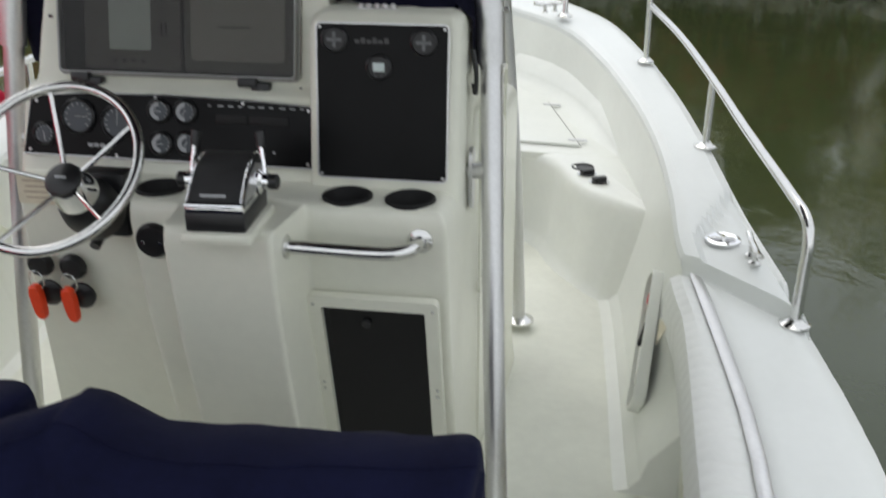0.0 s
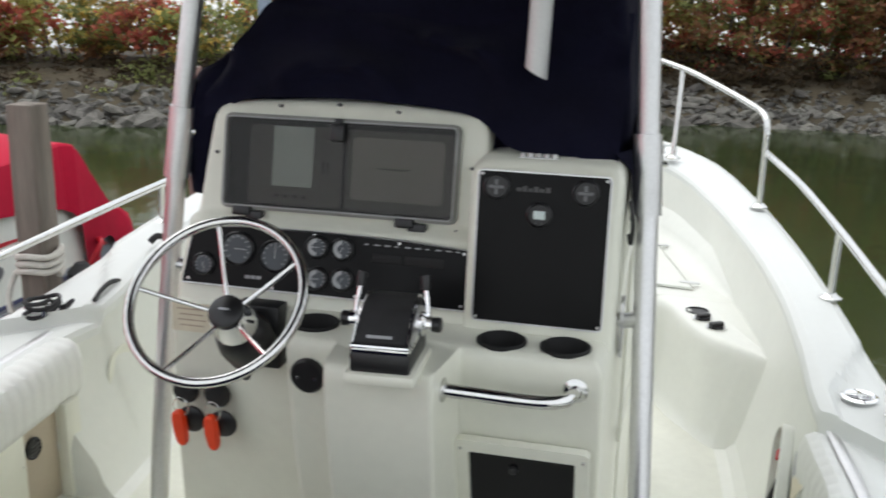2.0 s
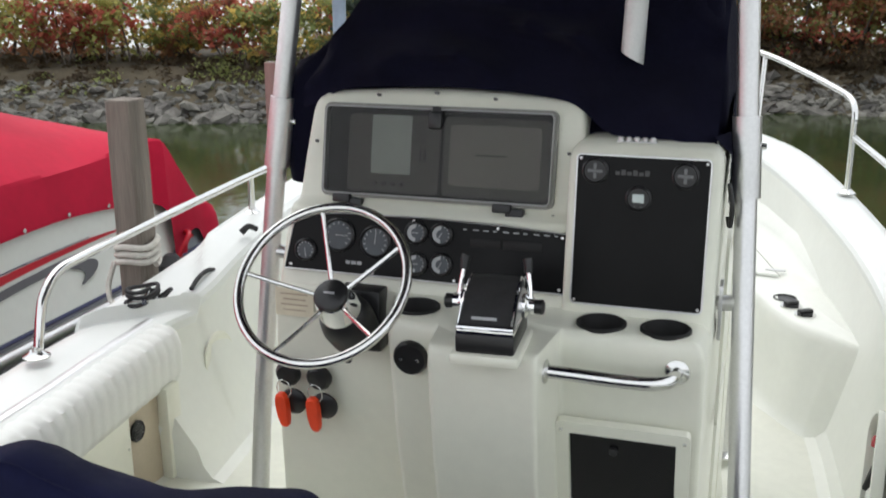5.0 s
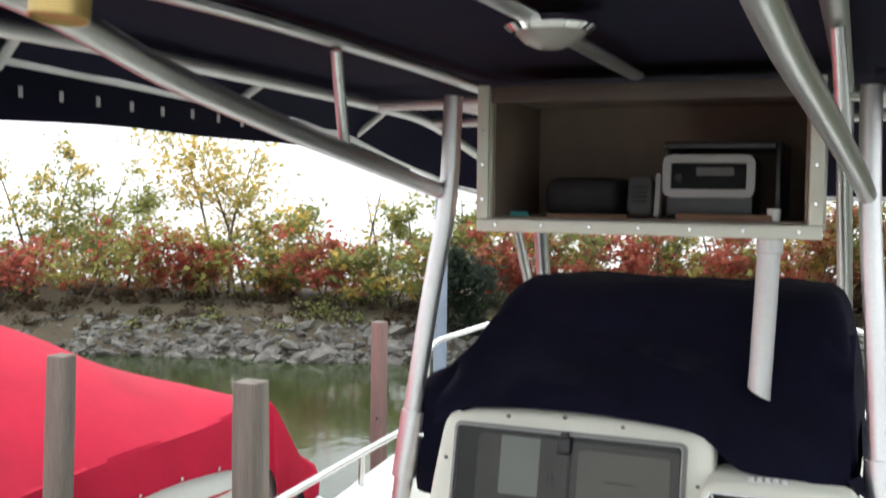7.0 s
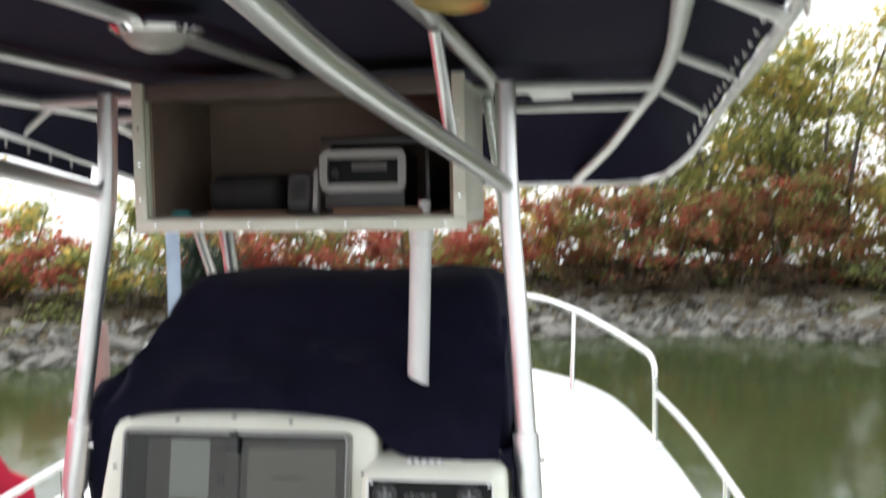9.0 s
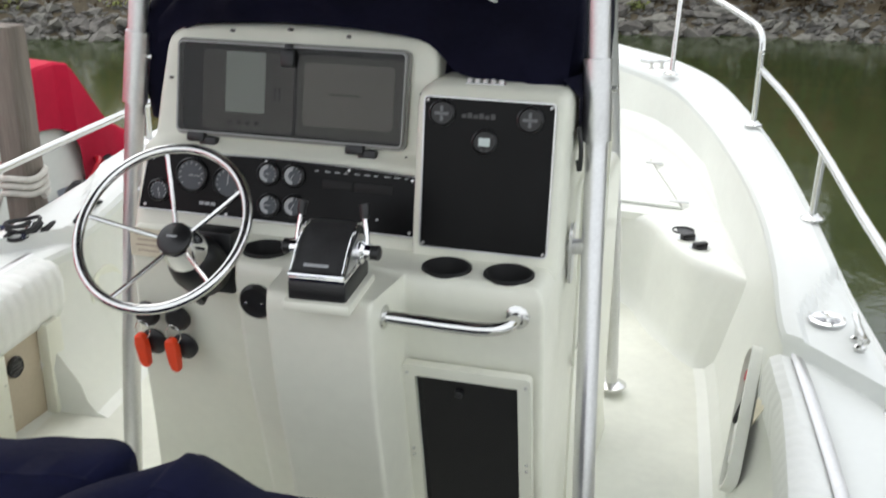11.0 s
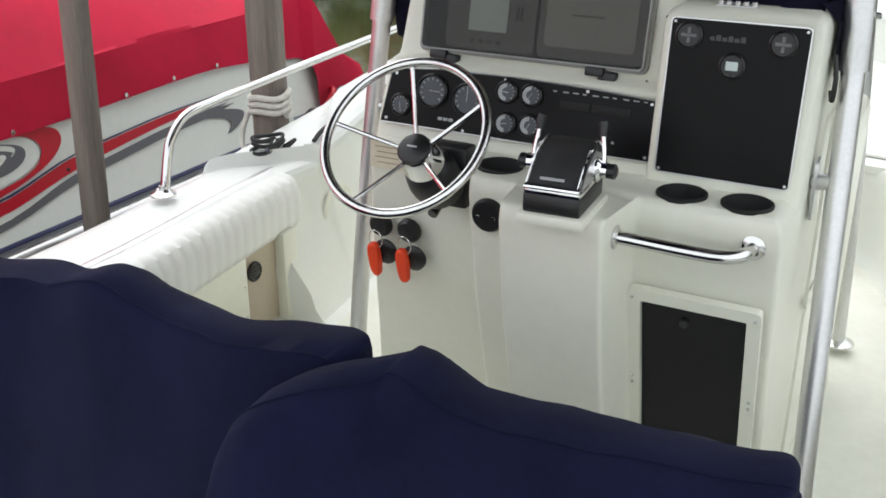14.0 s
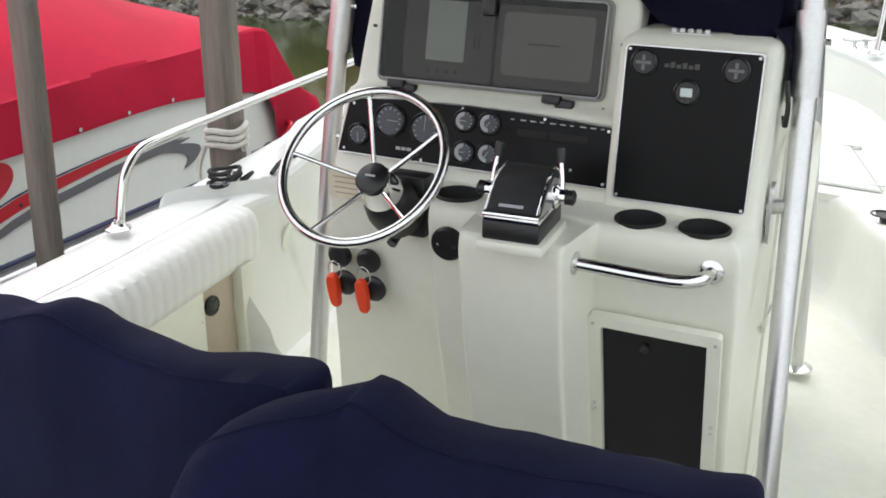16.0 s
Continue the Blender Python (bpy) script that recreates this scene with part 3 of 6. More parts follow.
rail("gunwale_rail", "polished steel tube rail along the gunwale", [(1.325, 2.474, 0.51), (1.330, 2.480, 0.66), (1.333, 2.485, 0.745), (1.325, 2.52, 0.80), (1.300, 2.65, 0.825), (1.225, 3.16, 0.865), (1.155, 3.68, 0.905), (1.06, 4.25, 0.955), (0.945, 4.77, 0.995)], [((1.325, 2.474, 0.505), (1.326, 2.475, 0.55)), ((1.15, 3.671, 0.647), (1.157, 3.68, 0.90))])
rail("gunwale_rail", "polished steel tube rail along the gunwale", [(-1.51, 2.165, 0.63), (-1.515, 2.20, 0.74), (-1.522, 2.24, 0.805), (-1.53, 2.32, 0.852), (-1.53, 2.45, 0.866), (-1.53, 2.8, 0.880), (-1.53, 3.4, 0.900), (-1.535, 4.1, 0.915), (-1.55, 4.77, 0.935)], [((-1.51, 2.16, 0.628), (-1.51, 2.163, 0.66)), ((-1.545, 3.62, 0.732), (-1.533, 3.6, 0.90))])
BOW = [(0.937, 4.78, 1.06), (0.935, 4.80, 1.12), (0.915, 4.86, 1.165), (0.86, 5.0, 1.19), (0.70, 5.28, 1.245), (0.50, 5.60, 1.30), (0.20, 5.98, 1.335), (-0.40, 6.25, 1.36)]
BOW += [(-0.80 - x, y, z + 0.05) for x, y, z in BOW[-2::-1]]
rail("bow_rail", "raised polished steel rail round the bow", BOW, [((0.937, 4.78, 0.731), (0.937, 4.78, 1.08)), ((0.505, 5.50, 0.815), (0.52, 5.57, 1.295)), ((-1.305, 5.50, 0.90), (-1.32, 5.57, 1.34)), ((-1.737, 4.78, 0.82), (-1.737, 4.78, 1.12))])

# deck fittings
def cleat(at, turn, label):
    ob = thing("cleat", label, "cleat", at, "mooring cleats")
    m = Matrix.Translation(at) @ pose(0, 0, 0, 0, 0, turn)
    part("horn", moved(tube(smooth_path([(-0.095, 0, 0.05), (-0.05, 0, 0.042), (0, 0, 0.042), (0.05, 0, 0.042), (0.095, 0, 0.05)], 4), 0.010, 10), m), STEEL, ob)
    for k in (-0.03, 0.03):
        part("foot", moved(lathe([(0.018, 0), (0.018, 0.005), (0.009, 0.012), (0.009, 0.04)], 12), m @ Matrix.Translation((k, 0, 0))), STEEL, ob)
    return ob


cleat((1.243, 2.80, 0.556), 94, "polished steel cleat on the white gunwale")
cleat((-1.475, 2.70, 0.615), 118, "polished steel cleat on the gunwale, rope round it")
cleat((0.42, 5.55, 0.83), 30, "polished steel cleat near the bow rail")
cap = thing("filler_cap", "round chrome deck filler cap with an embossed cross", "cap", (1.165, 2.93, 0.564))
part("rim", lathe([(0.055, 0), (0.055, 0.005), (0.045, 0.009), (0.04, 0.006), (0, 0.006)], 24, Matrix.Translation((1.165, 2.93, 0.564))), CHROME, cap)
part("cross", join(rbox(-0.035, 0.035, -0.006, 0.006, 0.006, 0.011, 0.002, Matrix.Translation((1.165, 2.93, 0.564))), rbox(-0.006, 0.006, -0.035, 0.035, 0.006, 0.0105, 0.002, Matrix.Translation((1.165, 2.93, 0.564)))), STEEL, cap)
grab = thing("grab_strap", "short black rubber strap on the gunwale", "strap", (-1.37, 2.9, 0.66))
part("strap", tube(smooth_path([(-1.358, 2.80, 0.662), (-1.365, 2.86, 0.682), (-1.375, 2.94, 0.688), (-1.382, 3.00, 0.672)], 4), 0.0085, 8), RUBBER, grab)


# ---- the steering console ----
console = thing("steering_console", "cream moulded helm console with black dash panels", "console", (-0.05, 2.4, DECK_Z))
PLAN = [(-0.60, 1.985), (-0.27, 1.965), (-0.225, 1.805), (-0.106, 1.798), (-0.090, 1.675), (0.145, 1.672), (0.16, 1.845), (0.472, 1.85), (0.50, 3.05), (-0.66, 3.05)]


def fine(poly, step=0.03):
    """Splits long sides, then rounds the corners."""
    out = []
    for i, p in enumerate(poly):
        q = poly[(i + 1) % len(poly)]
        d = math.dist(p, q)
        out += [p, (p[0] + (q[0] - p[0]) * min(step / d, 0.4), p[1] + (q[1] - p[1]) * min(step / d, 0.4)), (q[0] - (q[0] - p[0]) * min(step / d, 0.4), q[1] - (q[1] - p[1]) * min(step / d, 0.4))]
    return chaikin(out, 2)


plan = fine(PLAN, 0.022)
rings = []
for z, lean, inset in ((DECK_Z - 0.03, 0.185, -0.012), (0.12, 0.175, 0.0), (0.4, 0.115, 0.0), (0.7, 0.04, 0.0), (0.9, 0.008, 0.0), (0.965, 0.0, 0.0), (0.99, 0.004, 0.006), (1.004, 0.010, 0.018), (1.008, 0.018, 0.034)):
    ring = []
    for x, y in plan:
        k = max(0.0, min(1.0, (2.3 - y) / 0.3))
        flare = 0.10 * max(0.0, (0.95 - z) / 0.9) if x < -0.4 else 0.0
        ring.append((x - flare - inset * (1 if x > 0.2 else 0 if x > -0.4 else -1), y + lean * k, z))
    rings.append(ring)
lower = part("lower_body", loft(rings), CREAM, console, sharp=60)


def bore(ob, holes):
    """Cuts round wells (x, y, radius, depth) into the top of a part."""
    wells = new("wells", data("wells", *join(*[lathe([(r, 0.06), (r, -depth)], 28, Matrix.Translation((x, y, 1.0))) for x, y, r, depth in holes]), DARK, False))
    cut = ob.modifiers.new("cut", "BOOLEAN")
    cut.object, cut.operation, cut.solver = wells, "DIFFERENCE", "EXACT"
    bpy.context.view_layer.update()
    made = bpy.data.meshes.new_from_object(ob.evaluated_get(bpy.context.evaluated_depsgraph_get()))
    ob.modifiers.remove(cut)
    ob.data = made
    bpy.data.objects.remove(wells)


CUPS = ((0.240, 1.914), (0.381, 1.914), (-0.190, 1.900))
bore(lower, [(x, y, 0.051, 0.05) for x, y in CUPS])


def tower(x0, x1, prof, arc=0.0, edge=0.03, taper=0.0):
    """A moulded block: the outline prof (y, z) carried from x0 to x1, with rounded shoulders; arc raises its top in the middle, taper draws its port side in towards the top."""
    out = []
    n = 14
    xs = [x0, x0 + 0.004, x0 + 0.012, x0 + edge] + [x0 + edge + (x1 - x0 - 2 * edge) * k / n for k in range(1, n)] + [x1 - edge, x1 - 0.012, x1 - 0.004, x1]
    ymid, ztop = sum(p[0] for p in prof) / len(prof), max(p[1] for p in prof)
    for x in xs:
        d = min(x - x0, x1 - x) / edge
        r = edge * (1 - math.sqrt(max(0.0, 1 - (1 - min(1.0, d)) ** 2)))
        u = (x - (x0 + x1) / 2) / ((x1 - x0) / 2)
        ring = []
        for y, z in prof:
            top = max(0.0, (z - (ztop - 0.09)) / 0.09)
            front = max(0.0, min(1.0, (prof[0][0] + 0.25 - y) / 0.25))
            ring.append((x + taper * max(0.0, min(1.0, (z - 1.03) / 0.42)) * (x1 - x) / (x1 - x0), y + r * 0.35 * front, z + arc * (1 - u * u) * top - r * top))
        out.append(ring)
    return loft(out)


part("instrument_tower", tower(-0.593, 0.150, [(1.985, 0.98), (2.005, 1.03), (2.045, 1.185), (2.062, 1.195), (2.095, 1.20), (2.105, 1.215), (2.125, 1.30), (2.152, 1.43), (2.162, 1.452), (2.182, 1.462), (2.5, 1.46), (2.62, 1.30), (2.66, 0.98)], 0.017, 0.035, 0.042), CREAM, console, sharp=60)
part("switch_tower", tower(0.135, 0.474, [(1.975, 0.98), (1.985, 1.03), (2.03, 1.36), (2.038, 1.378), (2.055, 1.388), (2.5, 1.385), (2.62, 1.30), (2.66, 0.98)], 0.004, 0.03), CREAM, console, sharp=60)
part("console_seat", rbox(-0.45, 0.33, 2.95, 3.25, DECK_Z, 0.5, 0.04), CREAM, console)

LEGEND = mat("grey_print", (0.34, 0.35, 0.35), 0.5, var=0.05)
# black panel with its three gauges
PM = facing(0.303, 2.006, 1.199, 6.5)
panel = part("switch_panel", prism(rounded(0.292, 0.340, 0.010), 0.008, PM, 0.003), PANEL, console, "blank glossy black panel with three small gauges")
part("edge_trim", ringframe(0.297, 0.345, 0.012, 0.0035, 0.0095, PM), ALU, panel)
for dx, dy, r in ((-0.105, 0.135, 0.030), (0.093, 0.133, 0.030), (-0.006, 0.078, 0.029)):
    gm = PM @ Matrix.Translation((dx, dy, 0.008))
    g = part("gauge", lathe([(r, 0), (r, 0.006), (r - 0.004, 0.009), (r - 0.006, 0.005), (0, 0.005)], 24, gm), BLACK, panel)
    if dy > 0.1:
        part("dial", join(*[rbox(-0.0035, 0.0035, 0.004, r * 0.55, 0.0052, 0.0066, 0, gm @ pose(0, 0, 0, 0, 0, a)) for a in (0, 90, 180, 270)], rbox(-0.012, 0.012, -0.003, 0.003, 0.0052, 0.0068, 0.001, gm)), BEZELPRINT, g)
    else:
        part("display", rbox(-0.013, 0.013, -0.009, 0.010, 0.005, 0.0068, 0.001, gm), LCD, g)
        for k in (-0.007, 0.007):
            part("button", disc(0.003, 0.008, gm @ Matrix.Translation((k, -0.018, 0)), 8), NAVGREY, g)
for k in range(6):
    part("script_bar", rbox(-0.060 + 0.013 * k, -0.050 + 0.013 * k, 0.128, 0.136 + 0.004 * (k % 2), 0.0082, 0.009, 0, PM @ pose(0, 0, 0, 0, 0, 0)), NAVGREY, panel)
for dx in (-0.138, 0.138):
    for dy in (-0.162, 0.162):
        part("screw", disc(0.0034, 0.003, PM @ Matrix.Translation((dx, dy, 0.008)), 8), ALU, panel)

# instrument panel
IM = facing(-0.219, 2.020, 1.112, 12.5)
ip = part("instrument_panel", prism([(-0.358, -0.072), (0.358, -0.076), (0.356, 0.066), (0.20, 0.076), (0.0, 0.080), (-0.2, 0.078), (-0.335, 0.068)], 0.007, IM, 0.003), PANEL, console, "long glossy black instrument panel with round gauges")
part("edge_trim", tube([IM @ Vector(p) for p in ((-0.356, -0.071, 0.008), (0.356, -0.075, 0.008), (0.354, 0.065, 0.008), (0.20, 0.075, 0.008), (0.0, 0.079, 0.008), (-0.2, 0.077, 0.008), (-0.333, 0.067, 0.008))], 0.0022, 6, closed=True), ALU, ip)
for dx, dy, r in ((-0.213, 0.022, 0.043), (-0.115, 0.012, 0.041), (-0.300, -0.022, 0.029), (-0.012, 0.042, 0.029), (0.052, 0.042, 0.029), (-0.008, -0.033, 0.029), (0.055, -0.030, 0.029)):
    gm = IM @ Matrix.Translation((dx, dy, 0.007))
    g = part("gauge", lathe([(r, 0), (r, 0.008), (r - 0.004, 0.012), (r - 0.007, 0.007), (0, 0.006)], 28, gm), BLACK, ip)
    part("dial", lathe([(r - 0.008, 0.0064), (r - 0.008, 0.0070), (0, 0.0072)], 24, gm), DIALGREY, g)
    ticks = [rbox(-0.001, 0.001, r * 0.62, r * 0.76, 0.007, 0.0078, 0, gm @ pose(0, 0, 0, 0, 0, a)) for a in range(-130, 131, 26)]
    part("markings", join(*ticks, rbox(-0.0009, 0.0009, -0.006, r * 0.6, 0.0078, 0.0085, 0, gm @ pose(0, 0, 0, 0, 0, 100 + 900 * dx))), PRINT, g)
    if r < 0.03 and dx > -0.05:
        ar = [(math.cos(radians(a)) * q, math.sin(radians(a)) * q) for q, seq in ((r * 0.72, range(90, 271, 18)), (r * 0.40, range(270, 89, -18))) for a in seq]
        part("scale_band", prism(ar, 0.0012, gm @ Matrix.Translation((0, 0, 0.0071))), PRINT, g)
for k, (a, b) in enumerate(((0.125, 0.20), (0.205, 0.30))):
    part("slot", rbox(a, b, 0.018, 0.040, 0.006, 0.010, 0.002, IM), DARK, ip)
for k in range(10):
    part("legend_bar", rbox(0.105 + 0.0245 * k, 0.114 + 0.0245 * k + (0.005 if k % 3 else 0), 0.0575, 0.0605, 0.007, 0.0078, 0, IM), LEGEND, ip)
for k in range(3):
    part("badge_bar", rbox(-0.192 + 0.015 * k, -0.180 + 0.015 * k, -0.048, -0.040, 0.007, 0.0078, 0, IM), PRINT, ip)
for dx, dy in ((-0.34, -0.06), (-0.12, -0.066), (0.09, -0.066), (0.345, -0.065), (0.345, 0.056), (0.19, 0.067), (-0.02, 0.07), (-0.32, 0.055)):
    part("screw", disc(0.0038, 0.003, IM @ Matrix.Translation((dx, dy, 0.007)), 8), ALU, ip)
part("tell_tale", rbox(0.262, 0.268, -0.045, -0.039, 0.007, 0.010, 0.001, IM), PRINT, ip)

# electronics bay with two display units behind a hinged cover
NM = facing(-0.222, 2.136, 1.325, 11.5)
bay = part("electronics_bay", prism(rounded(0.582, 0.218, 0.02), 0.0125, NM @ pose(0.011, 0.002, 0)), BAY, console, "electronics bay behind a smoked hinged cover")
u1 = part("chart_display", prism(rounded(0.246, 0.196, 0.014), 0.010, NM @ Matrix.Translation((-0.102, -0.002, 0.004)), 0.004), BEZEL, bay)
part("screen", prism(rounded(0.104, 0.146, 0.004), 0.002, NM @ Matrix.Translation((-0.108, 0.020, 0.0145))), LCD, u1)
for k in range(4):
    part("key", disc(0.006, 0.003, NM @ Matrix.Translation((-0.148 + 0.024 * k, -0.078, 0.014)), 10), BLACK, u1)
for k in range(2):
    part("key_pad", rbox(-0.034 + 0.012 * k, -0.028 + 0.012 * k, -0.02, 0.012, 0.014, 0.017, 0.001, NM), BLACK, u1)
for k in range(5):
    part("key_label", rbox(-0.036, -0.016, 0.03 + 0.012 * k, 0.034 + 0.012 * k, 0.0142, 0.0148, 0, NM), NAVGREY, u1)
u2 = part("radar_display", prism(rounded(0.272, 0.196, 0.014), 0.010, NM @ Matrix.Translation((0.161, -0.002, 0.004)), 0.004), BEZEL, bay)
part("screen", prism(rounded(0.228, 0.150, 0.012), 0.002, NM @ Matrix.Translation((0.158, 0.002, 0.0145))), CRT, u2)
part("screen_mark", rbox(0.11, 0.19, 0.002, 0.007, 0.0166, 0.0172, 0, NM), BEZEL, u2)
cover = part("cover", prism(rounded(0.578, 0.214, 0.012), 0.004, NM @ Matrix.Translation((0.011, 0.002, 0.030))), PLEXI, bay, "smoked clear hinged cover")
cover.visible_shadow = False
part("cover_frame", ringframe(0.584, 0.220, 0.014, 0.0032, 0.0355, NM @ pose(0.011, 0.002, 0)), GREYFRAME, bay, "pale edge of the clear cover")
part("clear_lip", ringframe(0.598, 0.234, 0.018, 0.0068, 0.024, NM @ pose(0.011, 0.002, 0)), mat("smoky_lip", (0.20, 0.195, 0.175), 0.3, var=0.08), bay, "smoky clear plastic lip")
part("cover_knob", join(rbox(-0.018, 0.018, 0.062, 0.106, 0.034, 0.050, 0.007, NM @ pose(0.012, 0, 0)), rbox(-0.01, 0.01, 0.09, 0.118, 0.03, 0.044, 0.004, NM @ pose(0.012, 0, 0))), BLACK, bay)
for k in (-0.215, 0.200):
    part("hinge", join(rbox(k - 0.036, k + 0.010, -0.130, -0.108, 0.018, 0.040, 0.004, NM), rbox(k - 0.004, k + 0.040, -0.140, -0.118, 0.008, 0.034, 0.004, NM)), BLACK, bay)
for dx, dy in ((-0.31, -0.135), (-0.15, -0.138), (0.0, -0.14), (0.15, -0.138), (0.31, -0.13), (-0.15, 0.142), (0.0, 0.152), (0.15, 0.142), (-0.312, 0.02), (0.338, 0.02)):
    part("screw", disc(0.0042, 0.022, NM @ Matrix.Translation((dx, dy, -0.007)), 8), BEZEL, console)

# cup holders, horn button, decal, door
for x, y in CUPS:
    cm = Matrix.Translation((x, y, 1.0095))
    part("cup_holder", lathe([(0.040, -0.052), (0.0505, -0.004), (0.056, -0.004), (0.056, 0.004), (0.0525, 0.0065), (0.0495, 0.0045), (0.038, -0.046), (0.0, -0.048)], 28, cm), DARK, console, "black plastic cup holder")
hm = facing(-0.1695, 1.802, 0.925, -4)
horn = part("horn_button", lathe([(0.041, 0), (0.041, 0.009), (0.036, 0.016), (0.02, 0.018), (0.0, 0.016)], 24, hm), BLACK, console)
for k in (-0.02, 0.02):
    part("chrome_screw", disc(0.004, 0.003, hm @ Matrix.Translation((k, 0, 0.017)), 8), STEEL, horn)
INK = mat("faded_brown_print", (0.42, 0.33, 0.24), 0.5, var=0.1, scale=60)
part("warning_label", prism(rounded(0.105, 0.072, 0.004), 0.0012, facing(-0.541, 1.974, 0.962, 2)), DECAL, console, "pale tan warning label")
for k in range(4):
    part("label_line", prism(rounded(0.075 - 0.012 * (k % 2), 0.0032, 0.001), 0.0008, facing(-0.541, 1.9726, 0.984 - 0.014 * k, 2)), INK, console)
DM = facing(0.305, 1.917, 0.553, -13.5)
door = part("door", prism(rounded(0.236, 0.44, 0.006), 0.006, DM), SMOKE, console, "dark smoked acrylic hatch door")
part("door_frame", ringframe(0.296, 0.515, 0.012, 0.030, 0.021, DM), CREAM, console, "cream moulded door frame")
part("door_knob", disc(0.010, 0.010, DM @ Matrix.Translation((-0.02, 0.18, 0.006)), 12), BLACK, door)
for dx in (-0.136, 0.136):
    for dy in (-0.2, -0.02, 0.0, 0.235):
        part("screw", disc(0.0045, 0.0235, DM @ Matrix.Translation((dx, dy, 0)), 8), STEEL, console)
side = facing(0.5, 2.5, 0.6, 0, 90)
for dz, h in ((0.30, 0.5), (-0.26, 0.55)):
    part("side_trim", ringframe(0.55, h, 0.03, 0.012, 0.008, facing(0.487, 2.5, 0.62 + dz * 0.9, 0, 90)), CREAM, console)

# grab handle
grab = part("grab_handle", tube(smooth_path([(0.150, 1.745, 0.952), (0.20, 1.748, 0.950), (0.30, 1.757, 0.944), (0.365, 1.768, 0.941), (0.402, 1.790, 0.941), (0.415, 1.84, 0.941)], 6), 0.0145, 14), STEEL, console, "polished steel grab handle")
part("flange", lathe([(0.026, 0), (0.026, 0.005), (0.017, 0.010)], 18, Matrix.Translation((0.148, 1.745, 0.952)) @ pose(0, 0, 0, 0, 90, 0)), STEEL, grab)
part("flange", lathe([(0.027, 0), (0.027, 0.006), (0.017, 0.012)], 18, facing(0.415, 1.852, 0.941)), STEEL, grab)

# wheel
WC, WL = Vector((-0.352, 1.732, 1.106)), 45
WM = facing(*WC, WL)
R, DISH = 0.195, -0.050
wheel = part("steering_wheel", tube([WM @ Vector((R * math.cos(2 * math.pi * k / 64), R * math.sin(2 * math.pi * k / 64), 0)) for k in range(64)], 0.0115, 14, closed=True), STEEL, console, "five-spoke polished steel steering wheel with a black hub cap")
for a in (106, 34, -38, -110, 178):
    part("spoke", tube(smooth_path([WM @ Vector((r * math.cos(radians(a)), r * math.sin(radians(a)), z)) for r, z in ((0.030, DISH - 0.022), (0.08, DISH * 0.72 - 0.016), (0.14, DISH * 0.33 - 0.010), (R - 0.003, -0.003))], 4), 0.0054, 8), STEEL, wheel)
HM = WM @ Matrix.Translation((0, 0, DISH - 0.031))
part("hub", lathe([(0.046, -0.056), (0.051, -0.050), (0.050, -0.038), (0.043, 0.006), (0.039, 0.013)], 32, HM), CHROME, wheel)
part("hub_cap", lathe([(0.040, 0.011), (0.040, 0.021), (0.034, 0.027), (0.0, 0.031)], 28, HM), BLACK, wheel)
part("cap_mark", rbox(-0.013, 0.013, -0.002, 0.003, 0.0300, 0.0325, 0.001, HM), PRINT, wheel)
helm = thing("helm_unit", "black helm box behind the steering wheel", "helm unit", (-0.36, 1.96, 0.96))
part("box", rbox(-0.405, -0.292, 1.925, 1.985, 0.872, 1.028, 0.008), BLACK, helm)
part("column", lathe([(0.062, -0.17), (0.066, -0.115), (0.060, -0.08), (0.046, -0.058), (0.04, -0.054)], 24, HM), BLACK, helm)
part("tilt_lever", tube([(-0.37, 1.935, 0.875), (-0.372, 1.90, 0.855)], 0.013, 10), BLACK, helm)

# ignition switches with their orange floats
for n, (x, z) in enumerate(((-0.575, 0.684), (-0.488, 0.682))):
    y = 1.985 + 0.02
    ig = thing("ignition_switch", "black ignition switch with an orange key float", "switch", (x, y, z), "ignition switches")
    sm = facing(x + 0.012, y - 0.012, z, -6)
    part("plate", lathe([(0.036, 0), (0.036, 0.008), (0.028, 0.014), (0.012, 0.018), (0.0, 0.018)], 22, sm), BLACK, ig)
    part("stop_switch", lathe([(0.034, 0), (0.034, 0.010), (0.026, 0.020), (0.0, 0.022)], 22, sm @ Matrix.Translation((-0.010, 0.079, -0.004))), BLACK, ig)
    part("lanyard_ring", tube([sm @ Vector((-0.012 + 0.020 * math.cos(a * math.pi / 8), 0.048 + 0.026 * math.sin(a * math.pi / 8), 0.030)) for a in range(16)], 0.0016, 6, closed=True), STEEL, ig)
    outline = [(-0.018, 0.030), (0.010, 0.032), (0.018, 0.010), (0.014, -0.058), (0.006, -0.068), (-0.010, -0.066), (-0.020, -0.03)]
    part("key_float", prism(chaikin(outline, 2), 0.018, sm @ pose(-0.020, 0.004, 0.022, 0, 0, 3), 0.005), ORANGE, ig, "orange foam key float")

# twin-lever engine control
ctl = thing("engine_control", "black and chrome twin-lever engine control box", "throttle", (0.05, 1.74, 1.01))
CM = Matrix.Translation((0.043, 1.716, 1.0225)) @ pose(0, 0, 0, 0, 0, 4)
# pad added only to raise the control to fit the camera's view
part("added_lift_pad", rbox(-0.072, 0.072, -0.102, 0.092, -0.024, 0.001, 0.008, CM), CREAM, console)
part("base", rbox(-0.061, 0.061, -0.092, 0.078, 0.0, 0.042, 0.006, CM), BLACK, ctl)
part("chrome_band", rbox(-0.060, 0.060, -0.091, 0.076, 0.040, 0.055, 0.005, CM), CHROME, ctl)
prof = [(-0.090, 0.052), (-0.086, 0.060), (-0.035, 0.102), (0.02, 0.124), (0.055, 0.122), (0.072, 0.10), (0.074, 0.052)]


